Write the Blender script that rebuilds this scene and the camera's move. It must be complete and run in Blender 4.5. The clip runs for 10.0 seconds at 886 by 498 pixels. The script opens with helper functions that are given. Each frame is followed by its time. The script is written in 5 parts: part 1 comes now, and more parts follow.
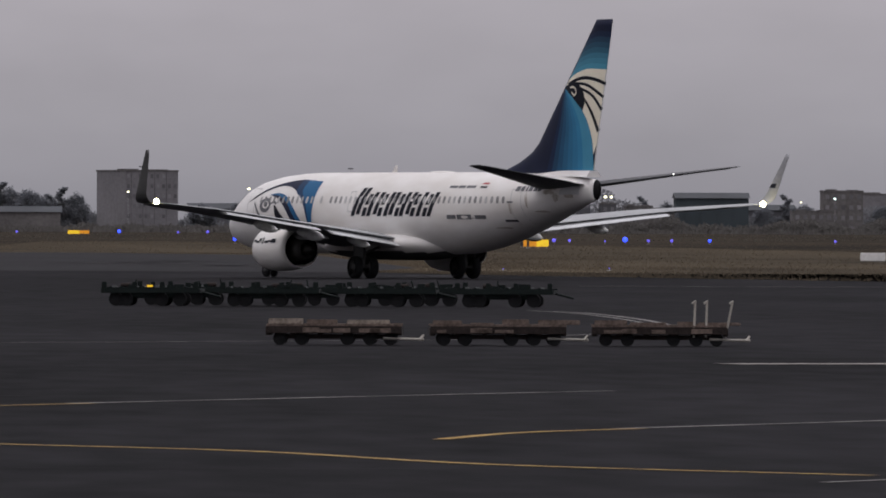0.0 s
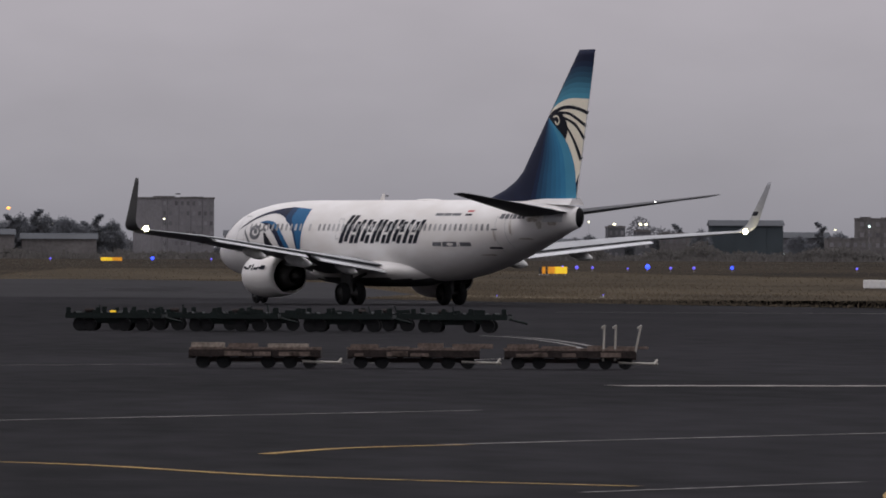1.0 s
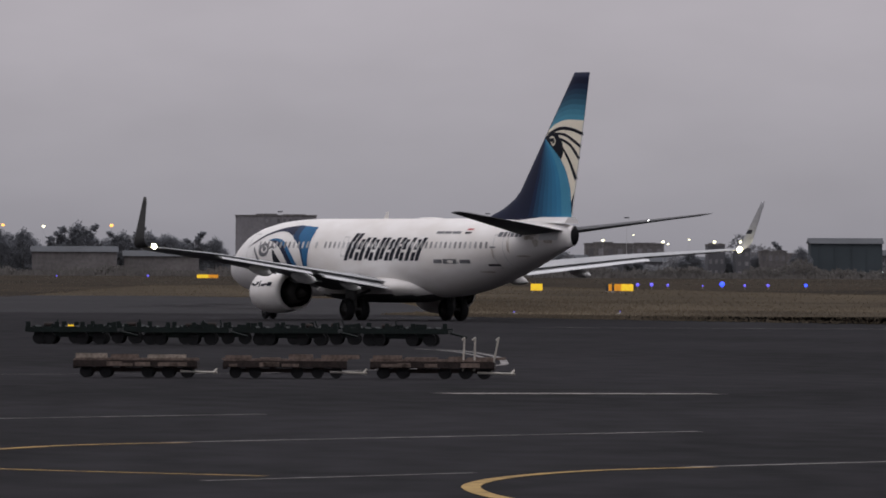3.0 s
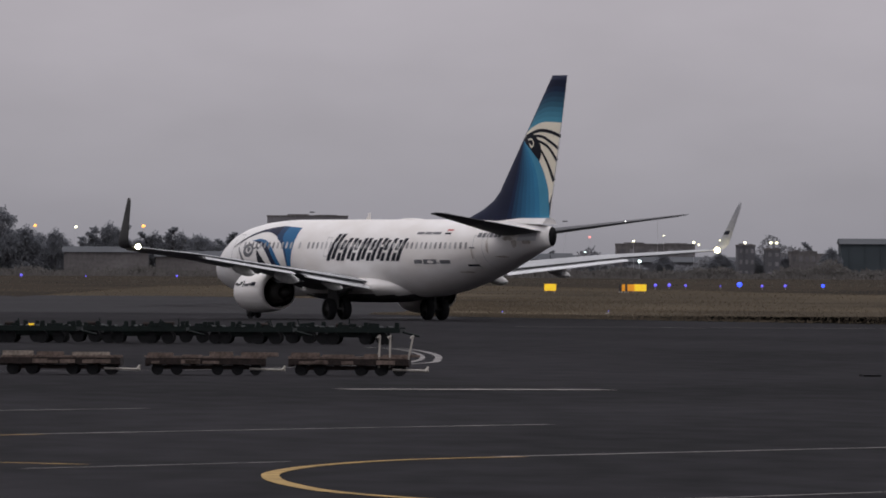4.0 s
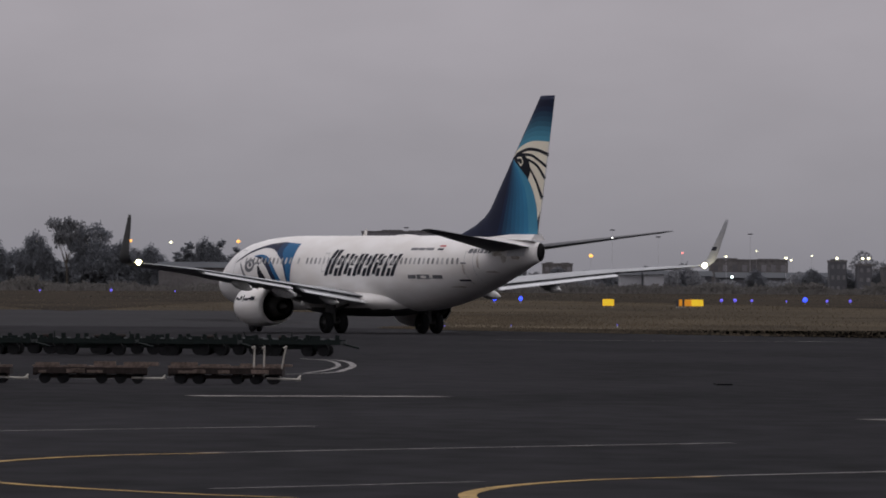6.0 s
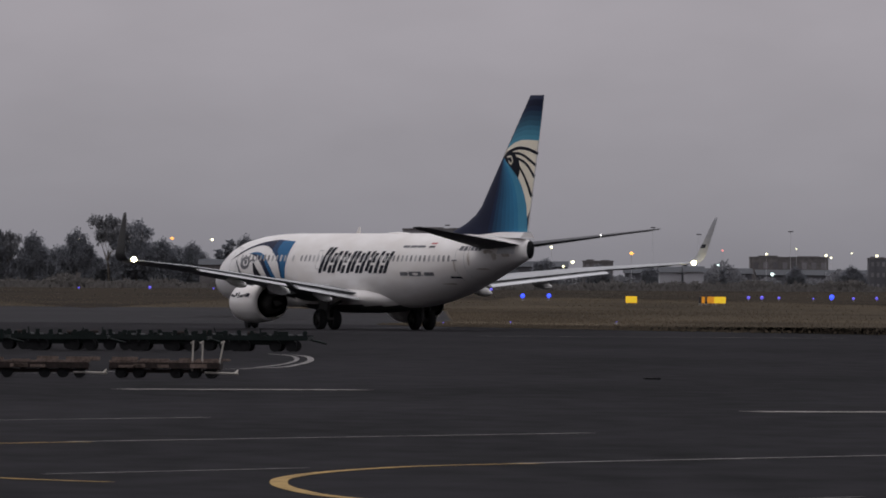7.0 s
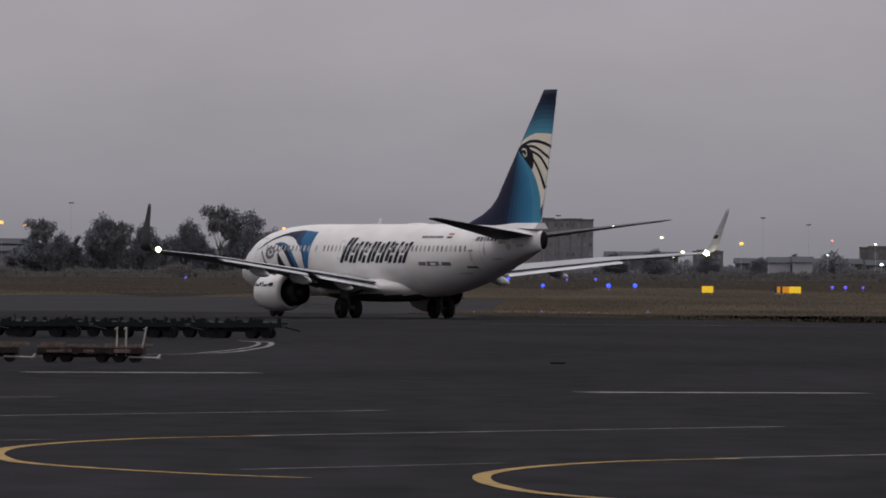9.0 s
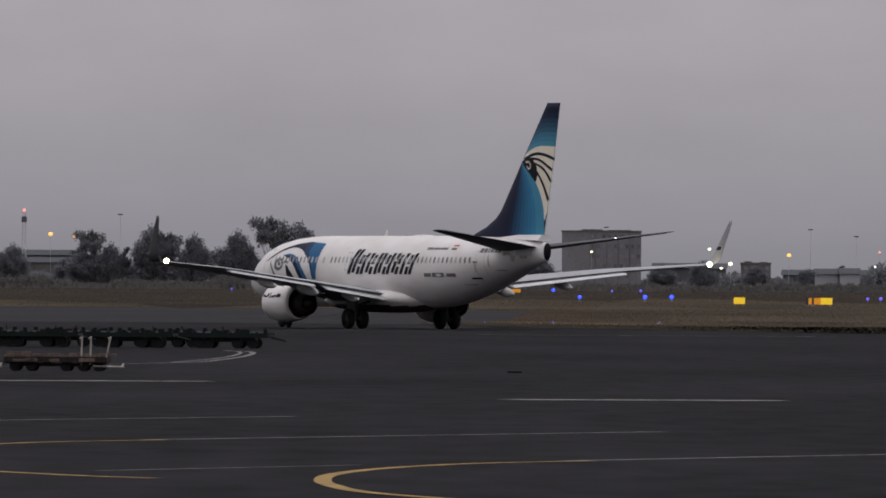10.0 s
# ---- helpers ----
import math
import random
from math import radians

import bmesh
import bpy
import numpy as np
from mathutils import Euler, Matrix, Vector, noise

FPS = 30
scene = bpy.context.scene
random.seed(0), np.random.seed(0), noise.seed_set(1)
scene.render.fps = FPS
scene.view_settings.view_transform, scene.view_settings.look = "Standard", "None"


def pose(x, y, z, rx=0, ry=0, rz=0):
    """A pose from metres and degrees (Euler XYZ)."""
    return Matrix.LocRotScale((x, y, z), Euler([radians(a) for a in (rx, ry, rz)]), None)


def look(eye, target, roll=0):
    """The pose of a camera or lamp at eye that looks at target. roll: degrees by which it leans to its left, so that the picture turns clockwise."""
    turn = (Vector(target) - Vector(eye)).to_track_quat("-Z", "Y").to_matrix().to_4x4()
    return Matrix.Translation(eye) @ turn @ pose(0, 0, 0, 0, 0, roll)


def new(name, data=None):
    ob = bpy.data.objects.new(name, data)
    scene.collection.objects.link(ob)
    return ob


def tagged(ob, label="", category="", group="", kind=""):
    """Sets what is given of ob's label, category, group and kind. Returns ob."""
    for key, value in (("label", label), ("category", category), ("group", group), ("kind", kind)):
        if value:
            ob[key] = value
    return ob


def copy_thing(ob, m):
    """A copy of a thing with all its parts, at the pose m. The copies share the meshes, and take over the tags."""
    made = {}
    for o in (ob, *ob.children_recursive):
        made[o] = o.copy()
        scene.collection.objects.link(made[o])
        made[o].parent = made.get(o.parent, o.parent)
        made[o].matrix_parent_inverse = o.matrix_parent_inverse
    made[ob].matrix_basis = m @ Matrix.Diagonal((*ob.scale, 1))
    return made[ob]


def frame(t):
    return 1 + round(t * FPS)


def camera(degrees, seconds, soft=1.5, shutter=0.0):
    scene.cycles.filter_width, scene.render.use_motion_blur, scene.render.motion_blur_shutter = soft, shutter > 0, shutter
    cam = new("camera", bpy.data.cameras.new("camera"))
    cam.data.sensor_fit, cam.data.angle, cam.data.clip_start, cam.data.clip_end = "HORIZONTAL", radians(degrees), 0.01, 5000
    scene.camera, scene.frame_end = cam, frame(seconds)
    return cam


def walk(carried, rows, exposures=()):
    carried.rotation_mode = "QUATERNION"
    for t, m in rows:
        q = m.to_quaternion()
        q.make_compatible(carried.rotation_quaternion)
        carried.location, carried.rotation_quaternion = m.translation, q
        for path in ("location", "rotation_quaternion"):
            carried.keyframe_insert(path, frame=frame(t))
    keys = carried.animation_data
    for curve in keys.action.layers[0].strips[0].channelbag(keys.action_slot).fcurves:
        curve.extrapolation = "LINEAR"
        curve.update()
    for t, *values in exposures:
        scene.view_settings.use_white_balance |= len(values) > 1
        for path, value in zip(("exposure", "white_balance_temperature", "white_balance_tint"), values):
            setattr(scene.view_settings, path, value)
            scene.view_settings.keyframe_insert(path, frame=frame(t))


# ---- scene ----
EYE_Z = 2.7


def view(x, y, pitch, yaw, roll):
    """A camera pose at eye height, from its pitch, yaw and roll in degrees."""
    a, b = radians(yaw), radians(pitch)
    ahead = Vector((-math.sin(a) * math.cos(b), math.cos(a) * math.cos(b), math.sin(b)))
    eye = Vector((x, y, EYE_Z))
    return look(eye, eye + 50 * ahead, roll)


cam = camera(4.0, 10.0, soft=1.8)
PATH = [
    (0, view(-28.54, -622.45, -0.1141, -2.7535, 0.20)),
    (0.5, view(-27.31, -627.09, -0.0280, -2.6764, 0.22)),
    (1, view(-26.06, -631.67, 0.0083, -2.5499, 0.24)),
    (1.5, view(-24.77, -636.23, 0.0738, -2.3966, 0.25)),
    (2, view(-23.46, -640.76, 0.0704, -2.2564, 0.26)),
    (2.5, view(-22.12, -645.28, 0.0828, -2.1225, 0.27)),
    (4, view(-17.94, -658.90, 0.0868, -1.8154, 0.29)),
    (4.5, view(-16.50, -663.47, 0.0901, -1.7352, 0.30)),
    (5, view(-15.05, -668.04, 0.1064, -1.6070, 0.31)),
    (5.5, view(-13.58, -672.63, 0.1551, -1.4432, 0.31)),
    (7, view(-9.11, -686.35, 0.1412, -1.0663, 0.33)),
    (7.5, view(-7.62, -690.86, 0.0975, -0.9514, 0.33)),
    (8, view(-6.13, -695.31, 0.0894, -0.7981, 0.33)),
    (8.5, view(-4.65, -699.69, 0.0805, -0.6373, 0.34)),
    (9, view(-3.19, -703.96, 0.0940, -0.4747, 0.34)),
    (9.5, view(-1.75, -708.10, 0.1269, -0.3353, 0.35)),
    (10, view(-0.34, -712.07, 0.1446, -0.2137, 0.35)),
]
walk(cam, PATH, exposures=[(0.0, 0.02), (1.0, 0.05), (2.5, 0.06), (5.0, 0.06), (5.5, -0.08), (5.7, -0.12), (7.5, -0.2), (8.5, -0.18), (10.0, -0.1)])

# ---- dusk sky and light ----
world = bpy.data.worlds.new("dusk_sky")
scene.world = world
world.use_nodes = True
wn, wl = world.node_tree.nodes, world.node_tree.links
wn.clear()
w_out = wn.new("ShaderNodeOutputWorld")
w_bg = wn.new("ShaderNodeBackground")
w_add = wn.new("ShaderNodeMixShader")
w_sky = wn.new("ShaderNodeTexSky")
w_sky.sky_type, w_sky.sun_disc = "NISHITA", False
w_sky.sun_elevation, w_sky.sun_rotation = radians(65.6), radians(218)
w_bg2 = wn.new("ShaderNodeBackground")
w_bg2.inputs["Strength"].default_value = 0.10
wl.new(w_sky.outputs["Color"], w_bg2.inputs["Color"])
w_tc = wn.new("ShaderNodeTexCoord")
w_sep = wn.new("ShaderNodeSeparateXYZ")
w_ramp = wn.new("ShaderNodeValToRGB")
wl.new(w_tc.outputs["Generated"], w_sep.inputs["Vector"])
wl.new(w_sep.outputs["Z"], w_ramp.inputs["Fac"])
w_noise = wn.new("ShaderNodeTexNoise")
w_noise.inputs["Scale"].default_value = 55.0
w_noise.inputs["Detail"].default_value = 4.0
w_map = wn.new("ShaderNodeMapping")
w_map.inputs["Scale"].default_value = (1.0, 1.0, 2.5)
wl.new(w_tc.outputs["Generated"], w_map.inputs["Vector"])
wl.new(w_map.outputs["Vector"], w_noise.inputs["Vector"])
w_mul = wn.new("ShaderNodeMixRGB")
w_mul.blend_type = "OVERLAY"
w_mul.inputs["Fac"].default_value = 0.12
wl.new(w_ramp.outputs["Color"], w_mul.inputs["Color1"])
wl.new(w_noise.outputs["Fac"], w_mul.inputs["Color2"])
els = w_ramp.color_ramp.elements
els[0].position, els[0].color = 0.0, (0.252, 0.245, 0.279, 1)
els[1].position, els[1].color = 0.022, (0.417, 0.389, 0.431, 1)
for pos, col in ((0.008, (0.332, 0.317, 0.354, 1)), (0.15, (0.42, 0.40, 0.44, 1)), (0.5, (0.62, 0.60, 0.65, 1)), (1.0, (1.55, 1.51, 1.605, 1))):
    e = els.new(pos)
    e.color = col
wl.new(w_mul.outputs["Color"], w_bg.inputs["Color"])
w_bg.inputs["Strength"].default_value = 1.0
w_add.inputs["Fac"].default_value = 0.06
wl.new(w_bg.outputs["Background"], w_add.inputs[1])
wl.new(w_bg2.outputs["Background"], w_add.inputs[2])
wl.new(w_add.outputs["Shader"], w_out.inputs["Surface"])

sun_data = bpy.data.lights.new("sun", "SUN")
sun_data.energy, sun_data.angle, sun_data.color = 0.35, radians(40), (1.0, 0.95, 0.9)
sun = new("sun", sun_data)
sun.matrix_world = look((-38, -48, 135), (0, 0, 0))


# ---- materials ----
def material(name, colour, rough=0.6, metal=0.0, vary=0.15, scale=4.0, bump=0.0, fine=30.0, second=None, emit=0.0, coat=0.0, per_object=0.0, stretch=(1, 1, 1), spec=0.5, through_light=0.0):
    """A surface with two scales of variation, optional second tone, relief and gloss."""
    m = bpy.data.materials.new(name)
    m.use_nodes = True
    n, l = m.node_tree.nodes, m.node_tree.links
    b = n["Principled BSDF"]
    b.inputs["Roughness"].default_value = rough
    b.inputs["Metallic"].default_value = metal
    b.inputs["Coat Weight"].default_value = coat
    b.inputs["Specular IOR Level"].default_value = spec
    tc = n.new("ShaderNodeTexCoord")
    mp = n.new("ShaderNodeMapping")
    mp.inputs["Scale"].default_value = stretch
    l.new(tc.outputs["Object"], mp.inputs["Vector"])
    big, small = n.new("ShaderNodeTexNoise"), n.new("ShaderNodeTexNoise")
    big.inputs["Scale"].default_value, big.inputs["Detail"].default_value = scale, 5
    small.inputs["Scale"].default_value, small.inputs["Detail"].default_value = fine, 4
    l.new(mp.outputs["Vector"], big.inputs["Vector"])
    l.new(mp.outputs["Vector"], small.inputs["Vector"])
    add = n.new("ShaderNodeMath")
    add.operation = "ADD"
    l.new(big.outputs["Fac"], add.inputs[0])
    l.new(small.outputs["Fac"], add.inputs[1])
    ramp = n.new("ShaderNodeMapRange")
    ramp.inputs["From Min"].default_value, ramp.inputs["From Max"].default_value = 0.7, 1.3
    l.new(add.outputs[0], ramp.inputs["Value"])
    mix = n.new("ShaderNodeMixRGB")
    c2 = second if second else [max(0.0, c * (1 - 2 * vary)) for c in colour]
    c1 = colour if second else [min(0.95, c * (1 + vary * 0.6)) for c in colour]
    mix.inputs["Color1"].default_value = (*c2, 1)
    mix.inputs["Color2"].default_value = (*c1, 1)
    l.new(ramp.outputs["Result"], mix.inputs["Fac"])
    last = mix
    if per_object:
        info = n.new("ShaderNodeObjectInfo")
        hsv = n.new("ShaderNodeHueSaturation")
        rng = n.new("ShaderNodeMapRange")
        rng.inputs["To Min"].default_value, rng.inputs["To Max"].default_value = 1 - per_object, 1 + per_object
        l.new(info.outputs["Random"], rng.inputs["Value"])
        l.new(rng.outputs["Result"], hsv.inputs["Value"])
        l.new(mix.outputs["Color"], hsv.inputs["Color"])
        last = hsv
    l.new(last.outputs["Color"], b.inputs["Base Color"])
    if bump:
        bp = n.new("ShaderNodeBump")
        bp.inputs["Strength"].default_value = bump
        l.new(small.outputs["Fac"], bp.inputs["Height"])
        l.new(bp.outputs["Normal"], b.inputs["Normal"])
    if through_light:
        tr, ms = n.new("ShaderNodeBsdfTranslucent"), n.new("ShaderNodeMixShader")
        ms.inputs["Fac"].default_value = through_light
        l.new(last.outputs["Color"], tr.inputs["Color"])
        l.new(b.outputs["BSDF"], ms.inputs[1])
        l.new(tr.outputs["BSDF"], ms.inputs[2])
        l.new(ms.outputs["Shader"], n["Material Output"].inputs["Surface"])
    if emit:
        b.inputs["Emission Color"].default_value = (*colour, 1)
        b.inputs["Emission Strength"].default_value = emit
    return m


M_WHITE = material("white_aircraft_paint", (0.80, 0.777, 0.758), 0.35, vary=0.0, scale=0.22, fine=0.9, second=(0.66, 0.622, 0.585), spec=0.35, stretch=(1, 0.5, 1.4))
M_GREY = material("grey_wing_paint", (0.38, 0.385, 0.395), 0.6, vary=0.1, scale=0.8, fine=8, spec=0.15)
M_FAIRING = material("pale_fairing_paint", (0.62, 0.61, 0.60), 0.5, vary=0.15, scale=1.2, fine=8, spec=0.2)
M_TAILGREY = material("tailplane_grey_paint", (0.11, 0.11, 0.115), 0.6, vary=0.1, scale=0.8, fine=8, spec=0.12)
M_WINGLET = material("winglet_inner_paint", (0.29, 0.29, 0.305), 0.6, vary=0.12, scale=0.8, fine=8, spec=0.2)
M_SLAT = material("bare_aluminium", (0.55, 0.55, 0.56), 0.42, 0.35, vary=0.08, scale=1.0, fine=12)
M_DARKGREY = material("dark_grey_paint", (0.085, 0.083, 0.082), 0.6, vary=0.15, scale=1.0, spec=0.2)
M_BLACK = material("soot_black", (0.014, 0.014, 0.015), 0.8, vary=0.3, scale=2.0, spec=0.1)
M_EXHAUST = material("heat_stained_metal", (0.045, 0.041, 0.039), 0.7, 0.3, vary=0.25, scale=3.0)
M_RUBBER = material("tyre_rubber", (0.013, 0.013, 0.014), 0.85, vary=0.2, scale=6.0, spec=0.2)
M_STEEL = material("gear_steel", (0.30, 0.30, 0.31), 0.45, 0.5, vary=0.15, scale=5.0)
M_NAVY = material("navy_livery_paint", (0.012, 0.016, 0.040), 0.5, vary=0.12, scale=1.0, spec=0.1)
M_NAVY_B = material("deep_blue_livery_paint", (0.016, 0.045, 0.105), 0.5, vary=0.12, scale=1.0, spec=0.1)
M_BLUE = material("blue_livery_paint", (0.022, 0.115, 0.25), 0.5, vary=0.1, scale=1.0, spec=0.1)
M_TEAL = material("teal_livery_paint", (0.07, 0.27, 0.40), 0.5, vary=0.1, scale=1.0, spec=0.1)
M_CREAM = material("cream_livery_paint", (0.92, 0.84, 0.68), 0.5, vary=0.06, scale=1.0, spec=0.1)
M_MARK = material("black_livery_paint", (0.012, 0.013, 0.020), 0.5, vary=0.1, scale=1.0, spec=0.08)
M_SMALLMARK = material("small_grey_marking", (0.12, 0.12, 0.13), 0.5, vary=0.2, scale=3.0)
M_RED = material("red_marking", (0.45, 0.03, 0.03), 0.5, vary=0.1)
M_WINDOW = material("grey_cabin_window", (0.40, 0.39, 0.385), 0.25, vary=0.2, scale=2.0, per_object=0.4, spec=0.3)
M_GRIME = material("brown_grime", (0.33, 0.275, 0.22), 0.7, vary=0.0, scale=2.5, fine=9.0, second=(0.62, 0.58, 0.54), spec=0.1)
M_SEAM = material("panel_seam", (0.46, 0.45, 0.44), 0.6, vary=0.1)
M_STROBE = material("warm_strobe_lamp", (1.0, 0.90, 0.45), emit=25)
M_TAILLAMP = material("white_tail_lamp", (1.0, 1.0, 0.95), emit=4)

M_ASPHALT = material("worn_asphalt", (0.0152, 0.0143, 0.0164), 0.9, vary=0.42, scale=0.09, fine=0.9, stretch=(1, 0.22, 1), spec=0.04)
M_TAXIWAY = material("pale_taxiway_asphalt", (0.032, 0.031, 0.033), 0.9, vary=0.2, scale=0.03, fine=0.9, stretch=(1, 0.3, 1), spec=0.04)
M_SOIL = material("dry_grass_ground", (0.098, 0.080, 0.058), 0.95, vary=0.0, scale=0.018, fine=0.09, second=(0.040, 0.035, 0.029), stretch=(1, 0.25, 1), spec=0.0)
M_ROUGH = material("rough_brown_grass", (0.056, 0.046, 0.036), 0.95, vary=0.0, scale=0.012, fine=0.05, second=(0.030, 0.027, 0.024), stretch=(1, 0.15, 1), spec=0.0)
M_VERGE = material("pale_dry_verge", (0.21, 0.172, 0.122), 0.95, vary=0.0, scale=0.05, fine=0.3, second=(0.095, 0.08, 0.06), stretch=(1, 0.3, 1), spec=0.0)
M_YELLOW = material("worn_yellow_line", (0.44, 0.295, 0.115), 0.8, vary=0.0, scale=0.6, fine=5.0, second=(0.17, 0.12, 0.055), spec=0.05)
M_LINE = material("worn_white_line", (0.30, 0.285, 0.275), 0.8, vary=0.0, scale=0.35, fine=3.0, second=(0.055, 0.053, 0.053), spec=0.05)
M_HANGAR = material("dark_teal_metal_sheet", (0.062, 0.075, 0.084), 0.8, vary=0.12, scale=0.1, spec=0.1)
M_DASH = material("worn_white_dash", (0.40, 0.37, 0.35), 0.8, vary=0.0, scale=0.5, fine=2.0, second=(0.07, 0.065, 0.063), spec=0.05)
M_PALEPATCH = material("pale_scuffed_asphalt", (0.075, 0.071, 0.074), 0.9, vary=0.0, scale=0.25, fine=1.2, second=(0.028, 0.027, 0.029), stretch=(1, 0.1, 1), spec=0.04)
M_PATCH = material("dark_tar_patch", (0.011, 0.011, 0.012), 0.8, vary=0.2, scale=0.5, spec=0.05)
M_STRAW = material("dry_straw_grass", (0.190, 0.153, 0.108), 0.95, vary=0.0, scale=0.018, fine=0.09, second=(0.085, 0.071, 0.055), spec=0.05, through_light=0.5, stretch=(1, 0.3, 1))
# far shrubs: leaf colour lightened to stand in for haze
M_SHRUB = material("dusty_shrub_leaves", (0.145, 0.137, 0.13), 0.95, vary=0.1, scale=0.1, fine=0.8, spec=0.1, through_light=0.5)
M_SCRUB = material("dry_brown_scrub", (0.125, 0.112, 0.092), 0.95, vary=0.12, scale=0.05, fine=0.5, spec=0.1, through_light=0.5)
# far trees and woods: haze is put into these pale blue-grey leaf colours
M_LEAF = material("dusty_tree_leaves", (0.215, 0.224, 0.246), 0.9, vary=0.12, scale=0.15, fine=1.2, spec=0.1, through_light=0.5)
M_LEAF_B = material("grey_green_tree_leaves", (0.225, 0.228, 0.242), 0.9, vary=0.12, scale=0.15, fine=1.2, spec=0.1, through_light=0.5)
M_BARK = material("grey_bark", (0.10, 0.085, 0.07), 0.95, vary=0.2, scale=1.0)
M_CONCRETE = material("weathered_concrete", (0.21, 0.202, 0.214), 0.9, vary=0.12, scale=0.08, fine=0.9, spec=0.1)
M_CONCRETE_B = material("stained_concrete", (0.16, 0.15, 0.15), 0.9, vary=0.2, scale=0.1, fine=0.9, spec=0.1)
M_GLASS = material("dull_far_window", (0.20, 0.193, 0.205), 0.5, vary=0.2, per_object=0.4, spec=0.1)
M_SHED = material("grey_metal_sheet", (0.115, 0.115, 0.125), 0.8, vary=0.12, scale=0.1, spec=0.1)
M_SHEDWHITE = material("pale_metal_sheet", (0.38, 0.38, 0.40), 0.7, vary=0.1, scale=0.1, spec=0.2)
M_ROOF = material("dark_metal_roof", (0.062, 0.066, 0.074), 0.7, vary=0.15, scale=0.1, spec=0.2)
# pole grey is lightened so that far masts look faint with haze
M_POLE = material("galvanised_pole", (0.5, 0.5, 0.51), 0.6, 0.2, vary=0.1)
M_ORANGE = material("sodium_lamp", (1.0, 0.44, 0.10), emit=1.8)
M_PALE = material("pale_floodlight", (1.0, 0.95, 0.62), emit=3)
M_COOL = material("cool_floodlight", (0.78, 1.0, 0.97), emit=3)
M_REDLAMP = material("red_obstruction_lamp", (1.0, 0.3, 0.28), emit=1.2)
M_BLUELAMP = material("blue_taxiway_lamp", (0.035, 0.075, 1.0), emit=2.2)
M_VIOLETLAMP = material("violet_taxiway_lamp", (0.16, 0.13, 0.9), emit=0.8)
M_SIGN = material("lit_yellow_sign", (1.0, 0.62, 0.03), emit=0.5)
M_GREEN = material("dark_green_steel", (0.0055, 0.0105, 0.0095), 0.6, vary=0.25, scale=2.0, fine=12, spec=0.2)
M_WOOD = material("weathered_pallet_wood", (0.155, 0.118, 0.10), 0.9, vary=0.35, scale=1.6, fine=14, spec=0.2)
M_PALEWOOD = material("grey_sunbleached_timber", (0.29, 0.245, 0.205), 0.9, vary=0.35, scale=1.6, fine=14, spec=0.2)
M_RUST = material("rusty_steel", (0.030, 0.022, 0.020), 0.8, vary=0.3, scale=4.0, fine=20, spec=0.2)
M_POST = material("chipped_white_paint", (0.40, 0.37, 0.325), 0.6, vary=0.15, scale=4.0)
M_WHITEBOARD = material("white_marker_paint", (0.75, 0.74, 0.72), 0.6, vary=0.1)


# ---- building helpers ----
def part(name, bm, mat, parent=None, label="", smooth=False, at=None):
    """Links a bmesh as one mesh object under its parent."""
    me = bpy.data.meshes.new(name)
    bmesh.ops.recalc_face_normals(bm, faces=bm.faces)
    bm.to_mesh(me)
    bm.free()
    for m in (mat if isinstance(mat, (list, tuple)) else [mat]):
        me.materials.append(m)
    if smooth:
        for p in me.polygons:
            p.use_smooth = True
    ob = new(name, me)
    if parent:
        ob.parent = parent
    if at is not None:
        ob.matrix_basis = at
    if label:
        ob["label"] = label
    return ob


def again(ob, at, parent=None):
    """Another object on the same mesh."""
    o = new(ob.name.split(".")[0], ob.data)
    o.parent = parent if parent else ob.parent
    o.matrix_basis = at
    return o


def box(bm, x0, x1, y0, y1, z0, z1, bevel=0.0):
    """Adds a block, with bevelled edges where asked."""
    made = bmesh.ops.create_cube(bm, size=1.0)["verts"]
    for v in made:
        v.co = Vector(((x0 + x1) / 2 + v.co.x * (x1 - x0), (y0 + y1) / 2 + v.co.y * (y1 - y0), (z0 + z1) / 2 + v.co.z * (z1 - z0)))
    if bevel:
        edges = list({e for v in made for e in v.link_edges})
        bmesh.ops.bevel(bm, geom=edges, offset=bevel, segments=2, affect="EDGES")
    return bm


def tube(bm, a, b, r0, r1=None, n=12):
    """Adds a round bar from a to b."""
    a, b = Vector(a), Vector(b)
    d = b - a
    m = Matrix.Translation((a + b) / 2) @ d.to_track_quat("Z", "Y").to_matrix().to_4x4()
    bmesh.ops.create_cone(bm, cap_ends=True, segments=n, radius1=r0, radius2=r0 if r1 is None else r1, depth=d.length, matrix=m)
    return bm


def skin(bm, rings, closed=True, caps=True):
    """Joins rings of points into one surface."""
    rows = [[bm.verts.new(p) for p in ring] for ring in rings]
    n = len(rows[0])
    for a, b in zip(rows, rows[1:]):
        for i in range(n if closed else n - 1):
            j = (i + 1) % n
            bm.faces.new((a[i], a[j], b[j], b[i]))
    if caps:
        bm.faces.new(rows[0][::-1])
        bm.faces.new(rows[-1])
    return bm


def thing(name, label, category, at=None, group="", kind=""):
    """An Empty that carries the parts of a thing."""
    ob = new(name)
    if at is not None:
        ob.matrix_basis = at
    return tagged(ob, label, category, group, kind)


# ---- ground ----
def sheet(name, outline, z, mat, label, category, kind="structure"):
    bm = bmesh.new()
    bm.faces.new([bm.verts.new((x, y, z)) for x, y in outline])
    bmesh.ops.triangulate(bm, faces=bm.faces)
    return tagged(part(name, bm, mat), label, category, kind=kind)


sheet("ground", [(-4000, -1500), (4000, -1500), (4000, 4800), (-4000, 4800)], -0.03, M_SOIL, "dry brown airfield grassland reaching the horizon", "ground")
